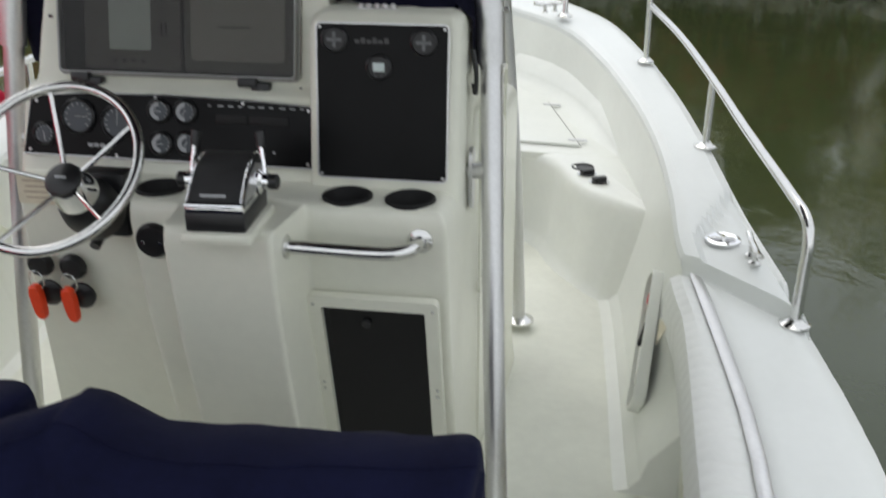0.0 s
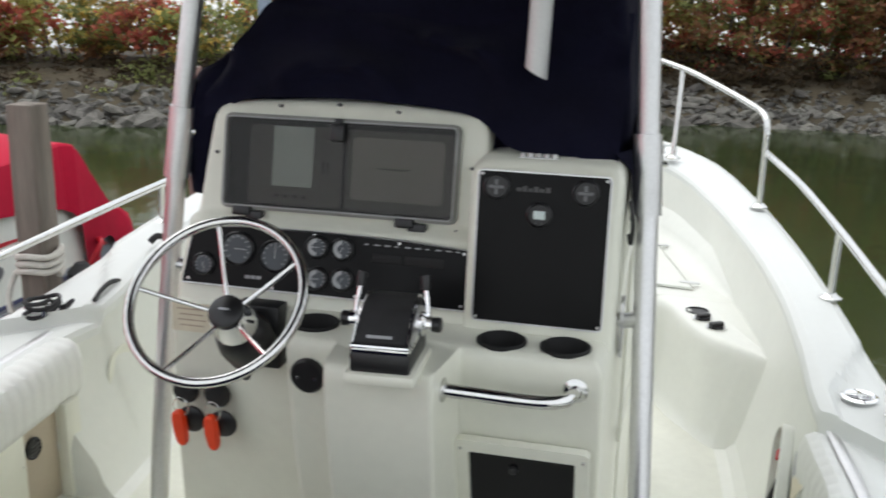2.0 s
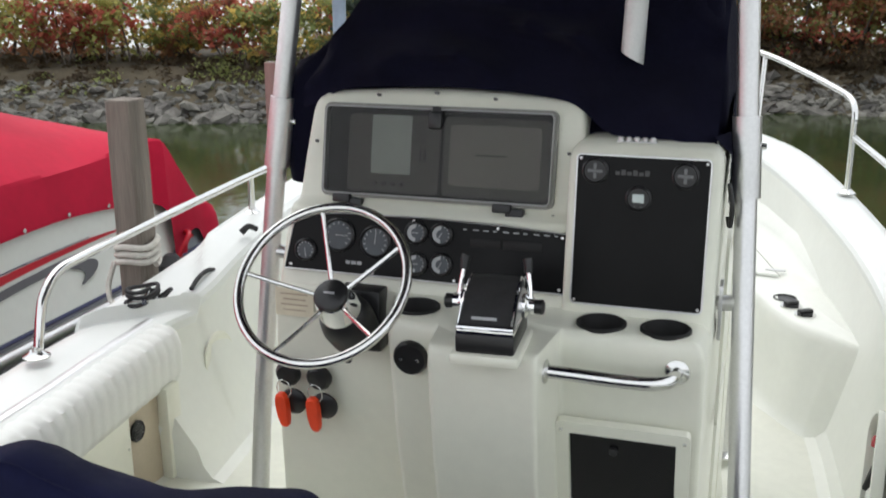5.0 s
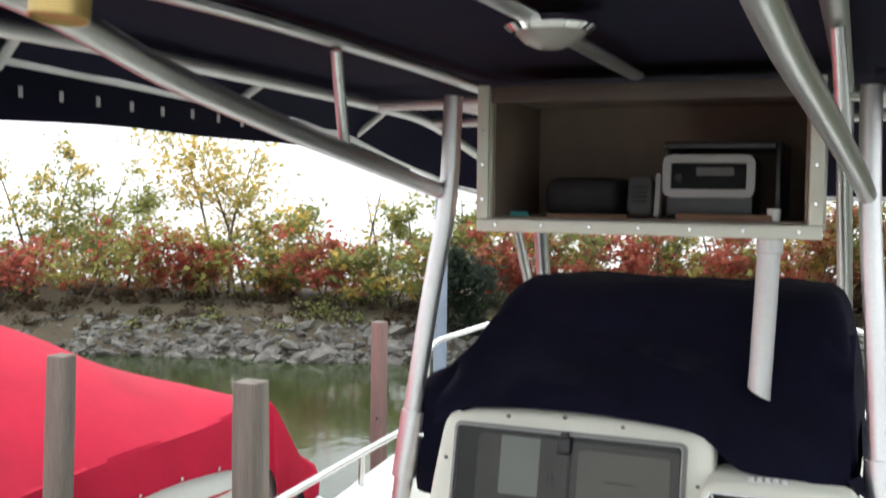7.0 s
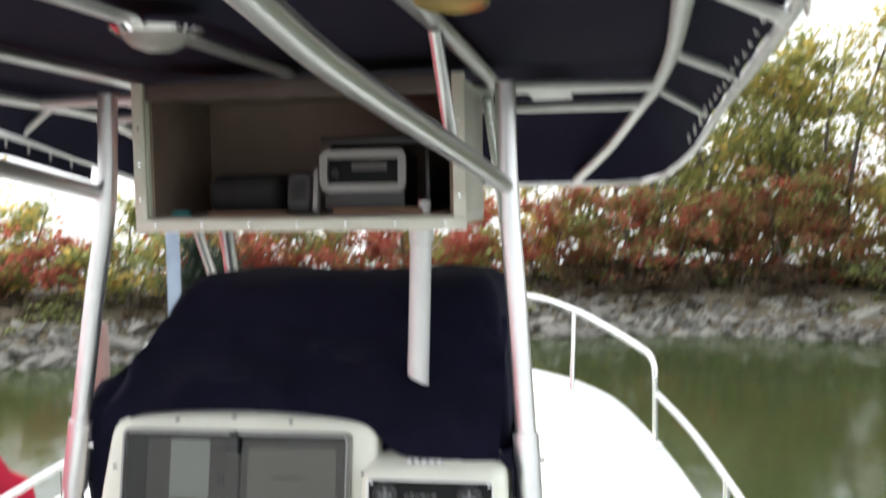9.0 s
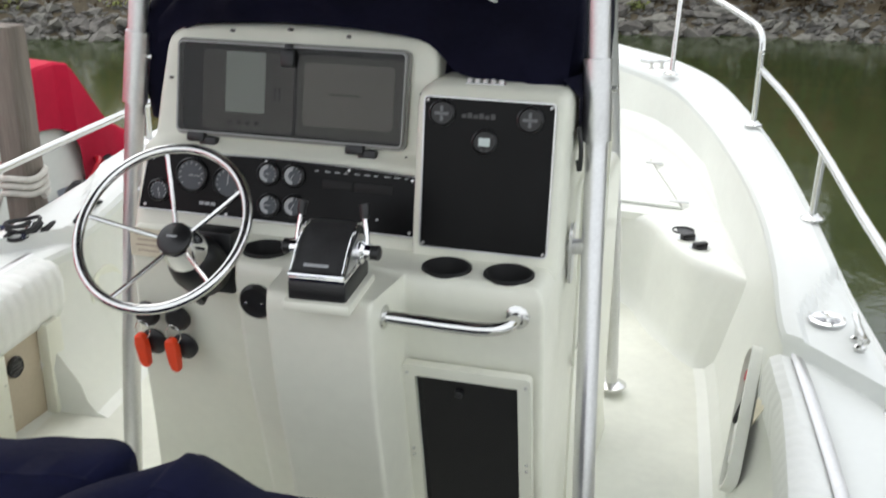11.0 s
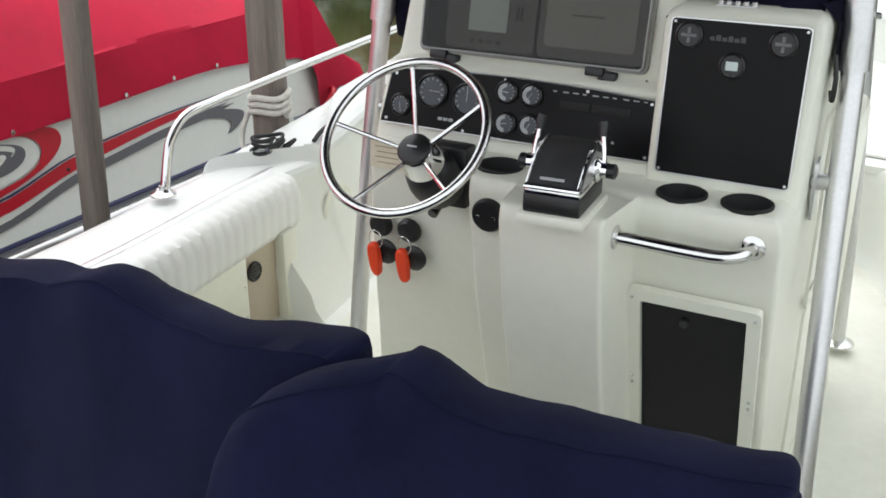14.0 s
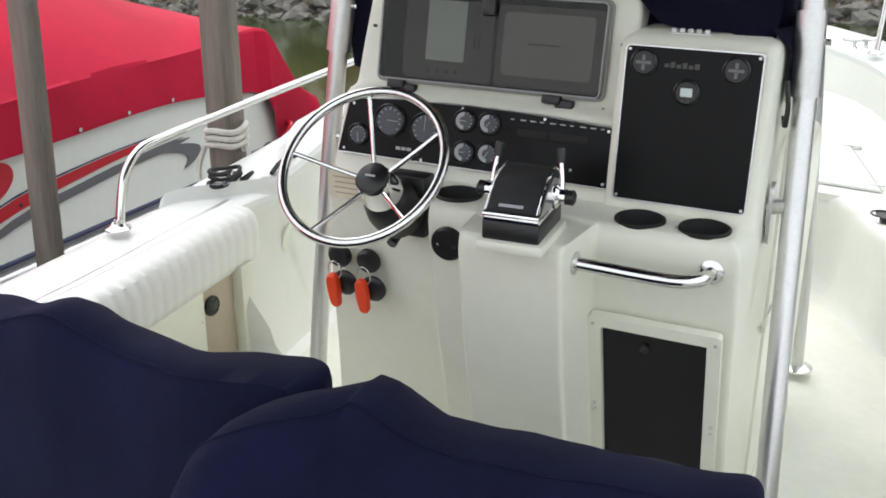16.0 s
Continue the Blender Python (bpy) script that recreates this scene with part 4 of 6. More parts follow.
def cheek(x, y, grow=1.0):
    """The housing narrows towards its back."""
    return x * (1 - 0.25 * (y + 0.09)) * grow


part("housing", loft([[CM @ Vector((cheek(x, y), y, 0.052 + (z - 0.052) * k)) for y, z in prof] for x, k in ((-0.058, 0.90), (-0.054, 0.97), (0.054, 0.97), (0.058, 0.90))]), BLACK, ctl)
part("top_cover", loft([[CM @ Vector((cheek(x, y), y, 0.0545 + (z - 0.052) * k)) for y, z in prof[1:6]] for x, k in ((-0.051, 0.985), (-0.047, 1.0), (-0.02, 1.015), (0.02, 1.015), (0.047, 1.0), (0.051, 0.985))], cap=False, closed=False), COVERGRAIN, ctl, "black grained cover, grey sheen put into its colour")
for s in (-1, 1):
    part("chrome_edge", tube(smooth_path([CM @ Vector((cheek(s * 0.0545, y), y, 0.0535 + (z - 0.052) * 0.985)) for y, z in prof[1:6]], 4), 0.0032, 8), CHROME, ctl)
    part("side_plate", prism([(y, z) for y, z in ((-0.078, 0.054), (-0.03, 0.094), (0.02, 0.112), (0.066, 0.095), (0.07, 0.054))], 0.004, CM @ Matrix(((0, 0, s, s * 0.0545), (1, 0, 0, 0), (0, 1, 0, 0), (0, 0, 0, 1)))), ALU, ctl)
part("front_lip", tube([CM @ Vector((x, -0.091, 0.056)) for x in (-0.058, 0.058)], 0.005, 8), CHROME, ctl)
part("maker_bar", rbox(-0.030, 0.022, -0.0035, 0.0035, 0.0, 0.0012, 0.0004, CM @ pose(0, -0.076, 0.0715, 39, 0, 0)), PRINT, ctl)
for s in (-1, 1):
    pv = CM @ pose(s * 0.056, 0.012, 0.075, 0, 90 * s, 0)
    part("pivot", lathe([(0.026, 0), (0.026, 0.012), (0.017, 0.018), (0.017, 0.03)], 20, pv), CHROME, ctl)
    part("side_button", lathe([(0.015, 0.028), (0.016, 0.046), (0.010, 0.05)], 16, pv), BLACK, ctl)
    lv = part("lever", tube(smooth_path([CM @ Vector(p) for p in ((s * 0.076, 0.012, 0.07), (s * 0.074, 0.020, 0.105), (s * 0.068, 0.028, 0.146))], 4), 0.0065, 10, 0.005), CHROME, ctl)
    part("knob", tube(smooth_path([CM @ Vector(p) for p in ((s * 0.068, 0.028, 0.142), (s * 0.067, 0.032, 0.158), (s * 0.064, 0.036, 0.170))], 4), 0.009, 10, 0.011), BLACK, lv)

# wiper-like wires and the little chrome latch on the tower
latch = thing("windshield_latch", "chrome latch strip below the canvas hood", "latch", (0.28, 2.12, 1.39))
part("strip", join(rbox(0.235, 0.325, 2.068, 2.09, 1.388, 1.394, 0.002), *[disc(0.006, 0.012, Matrix.Translation((0.243 + 0.018 * k, 2.079, 1.390)), 8) for k in range(5)]), WHITEALU, latch)

# canvas hood over the windshield
hood = thing("canvas_hood", "dark navy canvas hood draped over the console windshield", "boat cover", (-0.13, 2.4, 1.4))
def hood_ring(z, x0, x1, y0, y1, seed):
    poly = fine([(x0, y0), (x1, y0), (x1 + 0.01, y1), (x0 - 0.01, y1)], 0.09)
    out = []
    for x, y in poly:
        k = noise.noise(Vector((x * 3.2, y * 3.2, z * 3.5 + seed)))
        k2 = noise.noise(Vector((x * 9, y * 9, z * 5 + seed)))
        k3 = 0.5 - abs(noise.noise(Vector((x * 4 + 2.5 * z, y * 4, z * 3 - x * 1.5 + seed))))
        out.append((x + 0.016 * k + 0.012 * (k3 if x < -0.3 else 0), y + 0.034 * k + 0.014 * k2 - 0.14 * max(0.0, k3 - 0.28), z + 0.012 * k2))
    return out


levels = [(1.215, -0.685, 0.455, 2.22, 2.80), (1.27, -0.69, 0.462, 2.215, 2.80), (1.34, -0.70, 0.468, 2.21, 2.80), (1.42, -0.690, 0.468, 2.225, 2.80), (1.48, -0.675, 0.466, 2.245, 2.79), (1.525, -0.655, 0.464, 2.275, 2.78), (1.56, -0.60, 0.460, 2.30, 2.77), (1.62, -0.535, 0.452, 2.32, 2.76), (1.69, -0.495, 0.440, 2.345, 2.74), (1.75, -0.465, 0.425, 2.365, 2.72), (1.785, -0.435, 0.405, 2.39, 2.70), (1.805, -0.40, 0.38, 2.42, 2.67), (1.812, -0.34, 0.32, 2.47, 2.62)]
part("canvas", loft([hood_ring(*lv, 3.0) for lv in levels]), HOODNAVY, hood, sharp=80)
# the flap that falls in front, over the top of the electronics bay and the right-hand tower
flap = []
for i in range(15):
    v = i / 14
    row = []
    for j in range(45):
        lx = -0.475 - 0.115 * min(1.0, v * 1.25)
        x = lx + (0.452 - lx) * j / 44
        tight = 1 - v ** 5
        arch = 0.028 * (1 - min(1.0, abs(x + 0.225) / 0.375) ** 2)
        bottom = 1.461 + arch - 0.04 * max(0, (-0.47 - x) / 0.115) - 0.067 / (1 + math.exp(-(x - 0.165) / 0.022)) - 0.03 * max(0.0, (x - 0.36) / 0.1)
        z = 1.70 + (bottom - 1.70) * v
        k = noise.noise(Vector((x * 4.5, 7.0, z * 4.5)))
        k2 = noise.noise(Vector((x * 9 + 4 * z, 2.0, z * 9)))
        edge = max(0.0, (abs(x + 0.065) - 0.44) / 0.08)
        k3 = max(0.0, 0.42 - abs(noise.noise(Vector((x * 3.0 + 3.5 * z, 5.0, z * 4.5 - 1.5 * x)))) * 1.6)
        k3 *= 1 - math.exp(-((x - 0.25) / 0.09) ** 2)
        row.append((x, 2.338 - 0.165 * v ** 1.3 - (0.16 * k3 * min(1, v * 3) - 0.04 * k * min(1, v * 3)) * tight + 0.016 * k2 * tight + (-0.062 / (1 + math.exp(-(x - 0.17) / 0.02))) * v + 0.05 * edge ** 2 * (1 - v), z + 0.008 * k * tight))
    flap.append(row)
part("front_flap", loft(flap, cap=False, closed=False), HOODNAVY, hood, sharp=80)
part("side_flap", loft([[(0.445 + 0.040 * min(1.0, v * 4), 2.115 + 0.02 * v, 1.405 - 0.155 * v), (0.478 + 0.010 * min(1.0, v * 4), 2.16 + 0.02 * v, 1.41 - 0.165 * v), (0.478 + 0.013 * min(1.0, v * 4), 2.24, 1.425 - 0.165 * v), (0.474 + 0.013 * min(1.0, v * 4), 2.42, 1.45 - 0.14 * v), (0.472 + 0.013 * min(1.0, v * 4), 2.7, 1.46 - 0.14 * v)] for v in (0.0, 0.06, 0.25, 0.5, 0.75, 1.0)], cap=False, closed=False), HOODNAVY, hood)
part("tie_strap", tube(smooth_path([(0.486, 2.12, 1.30), (0.495, 2.115, 1.25), (0.493, 2.12, 1.20), (0.487, 2.13, 1.22)], 4), 0.006, 6), BLACK, hood)

# white plastic pipe hanging below the overhead box
pipe = thing("rod_tube", "white plastic pipe with a slanted lower end", "pipe", (0.253, 2.225, 1.75))
ring_pts = 18
pv = [(0.253 + 0.027 * math.cos(2 * math.pi * k / ring_pts), 2.225 + 0.027 * math.sin(2 * math.pi * k / ring_pts)) for k in range(ring_pts)]
part("tube", loft([[(x - 0.012, y, 1.566 - 0.55 * (x - 0.253)) for x, y in pv], [(x + 0.004, y, 1.96) for x, y in pv]]), WHITEALU, pipe, "white plastic tube")
part("collar", lathe([(0.0275, 0), (0.031, 0.004), (0.031, 0.034), (0.0275, 0.038)], 18, Matrix.Translation((0.256, 2.225, 1.905))), WHITEALU, pipe)


# ---- the T-top ----
ttop = thing("t_top", "aluminium T-top frame with a laced navy canvas roof", "boat top", (-0.07, 2.2, DECK_Z))


def bar(name, pts, r, material=ALU, n=6, flat=1.0, seg=12, label=""):
    return part(name, tube(smooth_path(pts, n) if len(pts) > 2 else pts, r, seg, flat=flat), material, ttop, label)


def mirror(pts):
    return [(-0.14 - x, y, z) for x, y, z in pts]


LEG = {1: [(0.598, 1.85, DECK_Z), (0.561, 1.99, 0.6), (0.522, 2.165, 1.28), (0.495, 2.215, 1.72), (0.474, 2.235, 2.02), (0.468, 2.24, 2.30)],
       -1: [(-0.782, 2.14, DECK_Z), (-0.745, 2.16, 0.6), (-0.685, 2.20, 1.28), (-0.630, 2.225, 1.72), (-0.582, 2.235, 2.02), (-0.570, 2.24, 2.30)]}
for s in (1, -1):
    leg = bar("rear_leg", LEG[s], 0.026)
    a, b = Vector(LEG[s][2]), Vector(LEG[s][3])
    d = (b - a).normalized()
    part("sleeve", tube([a - d * 0.02, a + d * 0.165], 0.033, 14), ALU, leg)
    part("collar_bolt", disc(0.007, 0.012, Matrix.Translation(a + d * 0.10 + Vector((0.032, 0, 0))) @ pose(0, 0, 0, 0, 90, 0), 8), STEEL, leg)
    part("foot_flange", lathe([(0.06, 0), (0.06, 0.008), (0.03, 0.02)], 18, Matrix.Translation(LEG[s][0])), STEEL, leg)
    # stand-off to the console
    k = Vector(LEG[s][1]).lerp(Vector(LEG[s][2]), 0.63)
    wall = 0.482 if s > 0 else -0.605
    br = part("stand_off", tube([k, (wall, k.y + 0.02, k.z - 0.015)], 0.019, 12), ALU, leg)
    part("pad_plate", prism(rounded(0.15, 0.05, 0.024), 0.008, Matrix.Translation((wall, k.y + 0.02, k.z - 0.03)) @ pose(0, 0, 0, 0, 90 * s, 0)), ALU, br)
FRONT = [(0.50, 3.30, DECK_Z), (0.47, 3.27, 0.7), (0.425, 3.15, 1.4), (0.405, 2.95, 2.0), (0.40, 2.85, 2.32)]
for pts in (FRONT, mirror(FRONT)):
    leg = bar("front_leg", pts, 0.024)
    part("foot_flange", lathe([(0.055, 0), (0.055, 0.008), (0.028, 0.02)], 18, Matrix.Translation(pts[0])), STEEL, leg)
bar("front_brace", [(0.425, 3.12, 1.45), (0.41, 2.75, 1.95), (0.40, 2.45, 2.28)], 0.016)
bar("front_brace", mirror([(0.425, 3.12, 1.45), (0.42, 2.75, 1.95), (0.40, 2.45, 2.28)]), 0.016)

EDGE = [(-0.07, 0.50, 2.295), (0.20, 0.515, 2.294), (0.46, 0.56, 2.290), (0.70, 0.65, 2.284), (0.84, 0.76, 2.281), (0.92, 0.92, 2.285), (0.965, 1.15, 2.295), (1.0, 1.8, 2.28), (1.02, 2.6, 2.24), (0.99, 3.2, 2.14), (0.90, 3.50, 2.06), (0.70, 3.58, 2.04), (-0.07, 3.60, 2.04)]
HALFEDGE = smooth_path(EDGE, 5)
loop = HALFEDGE + [Vector(p) for p in mirror([tuple(v) for v in HALFEDGE])[-2:0:-1]]
part("rim_bar", tube(loop, 0.0125, 12, closed=True), WHITEALU, ttop)
# added bar, stands in for the single rim tube's dark line and grey underside
part("rim_shade_bar", tube([p + Vector((0, 0.004, -0.0175)) for p in HALFEDGE if p.y < 1.0][::-1] + [Vector((-0.14 - p.x, p.y + 0.004, p.z - 0.0175)) for p in HALFEDGE[1:] if p.y < 1.0], 0.0075, 10), WHITEALU, ttop)
INRAIL = [(0.80, 0.80, 2.315), (0.825, 1.3, 2.325), (0.85, 1.97, 2.325), (0.85, 2.7, 2.31), (0.82, 3.0, 2.28), (0.72, 3.30, 2.16), (0.60, 3.55, 2.05)]
LONG = [(0.415, 0.58, 2.31), (0.412, 1.0, 2.345), (0.408, 1.8, 2.345), (0.405, 2.62, 2.325)]
DIAG = [(0.352, 0.57, 2.285), (0.356, 0.72, 2.262), (0.375, 0.95, 2.215), (0.405, 1.30, 2.165), (0.445, 1.85, 2.095), (0.468, 2.235, 2.045)]
for k, f_ in enumerate((lambda p: p, mirror)):
    bar("side_rail", f_(INRAIL), 0.017, WHITEALU)
    bar("long_bar", f_(LONG), 0.022, ALU, flat=0.6)
    bar("diagonal", f_(DIAG), 0.0215, ALU)
    s0, s1 = f_([(0.412, 1.55, 2.33)])[0], f_([(0.428, 1.62, 2.135)])[0]
    bar("strut", [s0, s1], 0.013)
    for y, z in ((1.97, 2.325), (2.7, 2.31), (1.1, 2.32)):
        bar("outrigger", f_([(0.85 if y > 1.5 else 0.815, y, z), (1.0 if y > 1.5 else 0.95, y + 0.08, 2.275 if y < 2.5 else 2.235)]), 0.011, WHITEALU)
    bar("side_brace", f_([(0.45, 2.60, 2.32), (0.85, 2.62, 2.312)]), 0.016, WHITEALU)
bar("cross_bar", [(-0.98, 2.62, 2.315), (0.84, 2.62, 2.315)], 0.017, WHITEALU)
bar("cross_bar", [(-0.95, 3.0, 2.285), (0.81, 3.0, 2.285)], 0.015, WHITEALU)
bar("centre_bar", [(-0.10, 0.55, 2.31), (-0.085, 1.0, 2.345), (-0.07, 2.2, 2.335)], 0.024, ALU, flat=0.45)
for s in (1, -1):
    part("gusset", rbox(-0.06, 0.06, -0.11, 0.11, -0.004, 0.004, 0.002, Matrix.Translation((-0.07 + s * 0.62, 2.82, 2.305))), WHITEALU, ttop)

# canvas roof: one sheet, hung from the rim, raised over the rails
sheet, N = [], 26
for i in range(31):
    v = i / 30
    y = 0.545 + (3.565 - 0.545) * v
    # half width and rim height at this y
    best = min(HALFEDGE, key=lambda p: abs(p.y - y))
    w, rim = (best.x + 0.07) * 0.985, best.z
    row = []
    for j in range(N + 1):
        u = -1 + 2 * j / N
        inner = min(1.0, (1 - abs(u)) * w / 0.13) if w > 0.2 else 0.0
        ends = min(1.0, v / 0.05) * min(1.0, (1 - v) / 0.17)
        crown = 0.012 * (1 - u * u)
        z = rim + (2.362 + crown - rim) * (inner ** 0.7) * (ends ** 0.8)
        row.append((-0.07 + u * w, y, z))
    sheet.append(row)
part("roof_canvas", loft(sheet, cap=False, closed=False), NAVYTOP, ttop, "navy canvas roof", sharp=80)
# valance above the after rim, laced to it
val = []
for h in (0.012, 0.05, 0.10, 0.16, 0.24, 0.30):
    val.append([(p.x, p.y + 0.012 + 0.30 * max(0.0, h - 0.04), p.z + h) for p in HALFEDGE if p.y < 1.2][::-1] + [(-0.14 - p.x, p.y + 0.012 + 0.30 * max(0.0, h - 0.04), p.z + h) for p in HALFEDGE[1:] if p.y < 1.2])
part("valance", loft(val, cap=False, closed=False), NAVYTOP, ttop, "navy canvas valance")
backline = [p for p in HALFEDGE if p.y < 1.1][::-1] + [Vector((-0.14 - p.x, p.y, p.z)) for p in HALFEDGE[1:] if p.y < 1.1]
cum, pts_ = 0.0, [backline[0]]
for a, b in zip(backline, backline[1:]):
    cum += (b - a).length
    if cum > 0.085:
        pts_.append(b)
        cum = 0.0
for k, p in enumerate(pts_):
    part("lashing", tube([p + Vector((0.003, 0.0165 * math.cos(a * math.pi / 5), 0.026 * math.sin(a * math.pi / 5) - 0.009)) for a in range(10)], 0.0022, 6, closed=True), ROPE, ttop)
    # the cord runs along above the bar and dips to it at every other stop
    part("eyelet", disc(0.010, 0.004, Matrix.Translation(p + Vector((0, 0.006, 0.052))) @ pose(0, 0, 0, 90, 0, 0), 12), BLACK, ttop)
for a, b in zip(pts_[::2], pts_[1::2]):
    part("lacing_cord", tube([a + Vector((0, -0.004, 0.005)), a + Vector((0, 0.0, 0.050)), b + Vector((0, 0.0, 0.054)), b + Vector((0, -0.004, 0.005))], 0.003, 6), ROPE, ttop, "white lacing cord")
# canvas skirt below the port rim, its drop shaped to fit the camera's view
port_edge = [p for p in HALFEDGE if 0.85 < p.y < 3.25]
skirt = [[(-0.14 - p.x - 0.004 * k, p.y, p.z + 0.006 - (0.0225 + 0.024 * max(0.0, 1 - (p.y - 0.85) / 1.9)) * k - 0.001 * math.sin(7 * p.y) * k) for p in port_edge] for k in range(4)]
part("side_skirt", loft(skirt, cap=False, closed=False), NAVYTOP, ttop, "navy canvas side skirt")
# snap row along the outer canvas edge
for s in (1, -1):
    for k in range(16):
        y = 1.25 + 0.12 * k
        best = min(HALFEDGE, key=lambda p: abs(p.y - y))
        x, z, drop = best.x + 0.07, best.z, 0.05 * max(0.0, 1 - (y - 0.85) / 1.9)
        if s > 0:
            part("lace_stud", tube([(-0.07 + s * (x - 0.035), y, z + 0.032), (-0.07 + s * (x - 0.03), y, z + 0.005)], 0.005, 6), WHITEALU, ttop)
        else:
            part("lace_stud", tube([(-0.07 - x + 0.010, y, z - 0.012 - drop), (-0.07 - x + 0.010, y, z - 0.034 - drop)], 0.0045, 6), WHITEALU, ttop)

# gold rod holders on the after rim
for x, y in ((0.592, 0.545), (0.175, 0.462), (-0.275, 0.475), (-0.70, 0.56)):
    holder = thing("rod_holder", "gold anodised tube rod holder on the roof rim", "rod holder", (x, y, 2.206), "roof rod holders")
    m = Matrix.Translation((x, y, 2.206)) @ pose(0, 0, 0, -6, 0, 0)
    part("tube", lathe([(0.026, 0.004), (0.0275, 0.0), (0.030, 0.002), (0.030, 0.26), (0.0275, 0.262), (0.026, 0.255), (0.026, 0.02)], 24, m), GOLD, holder)
    part("cross_pin", disc(0.004, 0.004, m @ Matrix.Translation((0.004, -0.029, 0.022)) @ pose(0, 0, 0, 90, 0, 0), 8), DARK, holder)
    part("clamp", rbox(-0.012, 0.012, 0.02, 0.06, 0.06, 0.13, 0.004, m), ALU, holder)

# round deck light under the roof
light = thing("overhead_light", "round chrome deck light under the canvas roof", "lamp", (-0.055, 1.42, 2.33))
lm = Matrix.Translation((-0.058, 1.43, 2.352)) @ pose(0, 0, 0, 180, 0, 0)
part("ring", lathe([(0.070, 0), (0.082, 0.006), (0.082, 0.018), (0.070, 0.028), (0.060, 0.024)], 32, lm), CHROME, light)
part("lens", lathe([(0.064, 0.02), (0.060, 0.032), (0.046, 0.046), (0.024, 0.055), (0.0, 0.057)], 32, lm), mat("frosted_lens", (0.30, 0.285, 0.265), 0.2, var=0.06, scale=20), light)

# overhead electronics box
LID = mat("dark_brown_lid", (0.10, 0.078, 0.066), 0.6, var=0.12, scale=6)
box = thing("overhead_box", "cream overhead electronics box, open at the front", "cabinet", (-0.055, 2.4, 1.95))
X0, X1, Z0, Z1, Y0, Y1 = -0.478, 0.370, 1.945, 2.282, 2.20, 2.62
part("bottom", rbox(X0 + 0.004, X1 - 0.004, Y0 + 0.006, Y1, Z0 + 0.004, Z0 + 0.030, 0.004), CREAM, box)
part("top", rbox(X0 + 0.004, X1 - 0.004, Y0 + 0.006, Y1, Z1 + 0.018, Z1 + 0.032, 0.004), CREAM, box)
part("back", rbox(X0 + 0.03, X1 - 0.03, Y1 - 0.012, Y1 + 0.004, Z0 + 0.02, Z1 + 0.02, 0.003), BROWN, box)
for shape in (rbox(X0 + 0.030, X0 + 0.038, Y0 + 0.02, Y1 - 0.012, Z0 + 0.031, Z1 + 0.012, 0), rbox(X1 - 0.038, X1 - 0.030, Y0 + 0.02, Y1 - 0.012, Z0 + 0.031, Z1 + 0.012, 0), rbox(X0 + 0.04, X1 - 0.04, Y0 + 0.02, Y1 - 0.012, Z0 + 0.031, Z0 + 0.036, 0), rbox(X0 + 0.04, X1 - 0.04, Y0 + 0.02, Y1 - 0.012, Z1 + 0.010, Z1 + 0.015, 0)):
    part("lining", shape, BROWN, box, "brown box lining")
for x in (X0 + 0.004, X1 - 0.03):
    part("side", rbox(x, x + 0.026, Y0 + 0.006, Y1, Z0 + 0.03, Z1 + 0.018, 0.004), CREAM, box)
part("face_rail", rbox(X0 - 0.005, X1 + 0.005, Y0 - 0.008, Y0 + 0.004, Z0 - 0.004, Z0 + 0.029, 0.004), CREAM, box)
for x in (X0 - 0.005, X1 - 0.028):
    part("face_stile", rbox(x, x + 0.033, Y0 - 0.008, Y0 + 0.004, Z0 + 0.0295, Z1 + 0.04, 0.004), CREAM, box)
part("hinged_lid", rbox(X0 + 0.03, X1 - 0.03, Y0 + 0.0, Y0 + 0.012, Z1 - 0.006, Z1 + 0.036, 0.003), LID, box, "dark brown lid folded up under the roof")
for k in range(7):
    for z in (Z0 + 0.014,):
        part("screw", disc(0.0045, 0.003, facing(X0 + 0.05 + 0.125 * k, Y0 - 0.008, z), 8), STEEL, box)
for k in range(3):
    for x in (X0 + 0.012, X1 - 0.012):
        part("screw", disc(0.0045, 0.003, facing(x, Y0 - 0.008, Z0 + 0.08 + 0.09 * k), 8), STEEL, box)
radio = thing("marine_radio", "radio with a thick white frame in the overhead box", "radio", (0.105, 2.3, 1.98))
rm = facing(0.105, 2.262, 2.088, 4)
part("chassis", rbox(-0.105, 0.105, -0.10, 0.055, -0.18, 0.0, 0.006, rm), BLACK, radio)
part("white_frame", ringframe(0.222, 0.105, 0.022, 0.020, 0.020, rm), GREYFRAME, radio, "greyish white plastic surround")
part("face", prism(rounded(0.182, 0.064, 0.006), 0.008, rm), PANEL, radio)
part("knob", disc(0.010, 0.016, rm @ Matrix.Translation((-0.07, -0.005, 0.008)), 14), BLACK, radio)
part("display", rbox(-0.03, 0.06, 0.002, 0.022, 0.008, 0.0095, 0, rm), BEZEL, radio)
shelf = thing("wire_shelf", "dark shelf plate above the radio", "shelf", (0.12, 2.4, 2.17))
part("plate", rbox(-0.01, 0.26, 2.27, 2.60, 2.158, 2.176, 0.004), BLACK, shelf)
for x, y in ((0.262, 2.27), (-0.022, 2.40)):
    part("bracket", rbox(x, x + 0.01, y, 2.60, 1.981, 2.176, 0.002), BLACK, shelf)
hand = thing("radio_microphone", "grey fist microphone beside the radio", "microphone", (-0.06, 2.27, 2.0))
part("body", prism(rounded(0.066, 0.105, 0.02), 0.03, facing(-0.062, 2.275, 2.035, 12), 0.008), NAVGREY, hand)
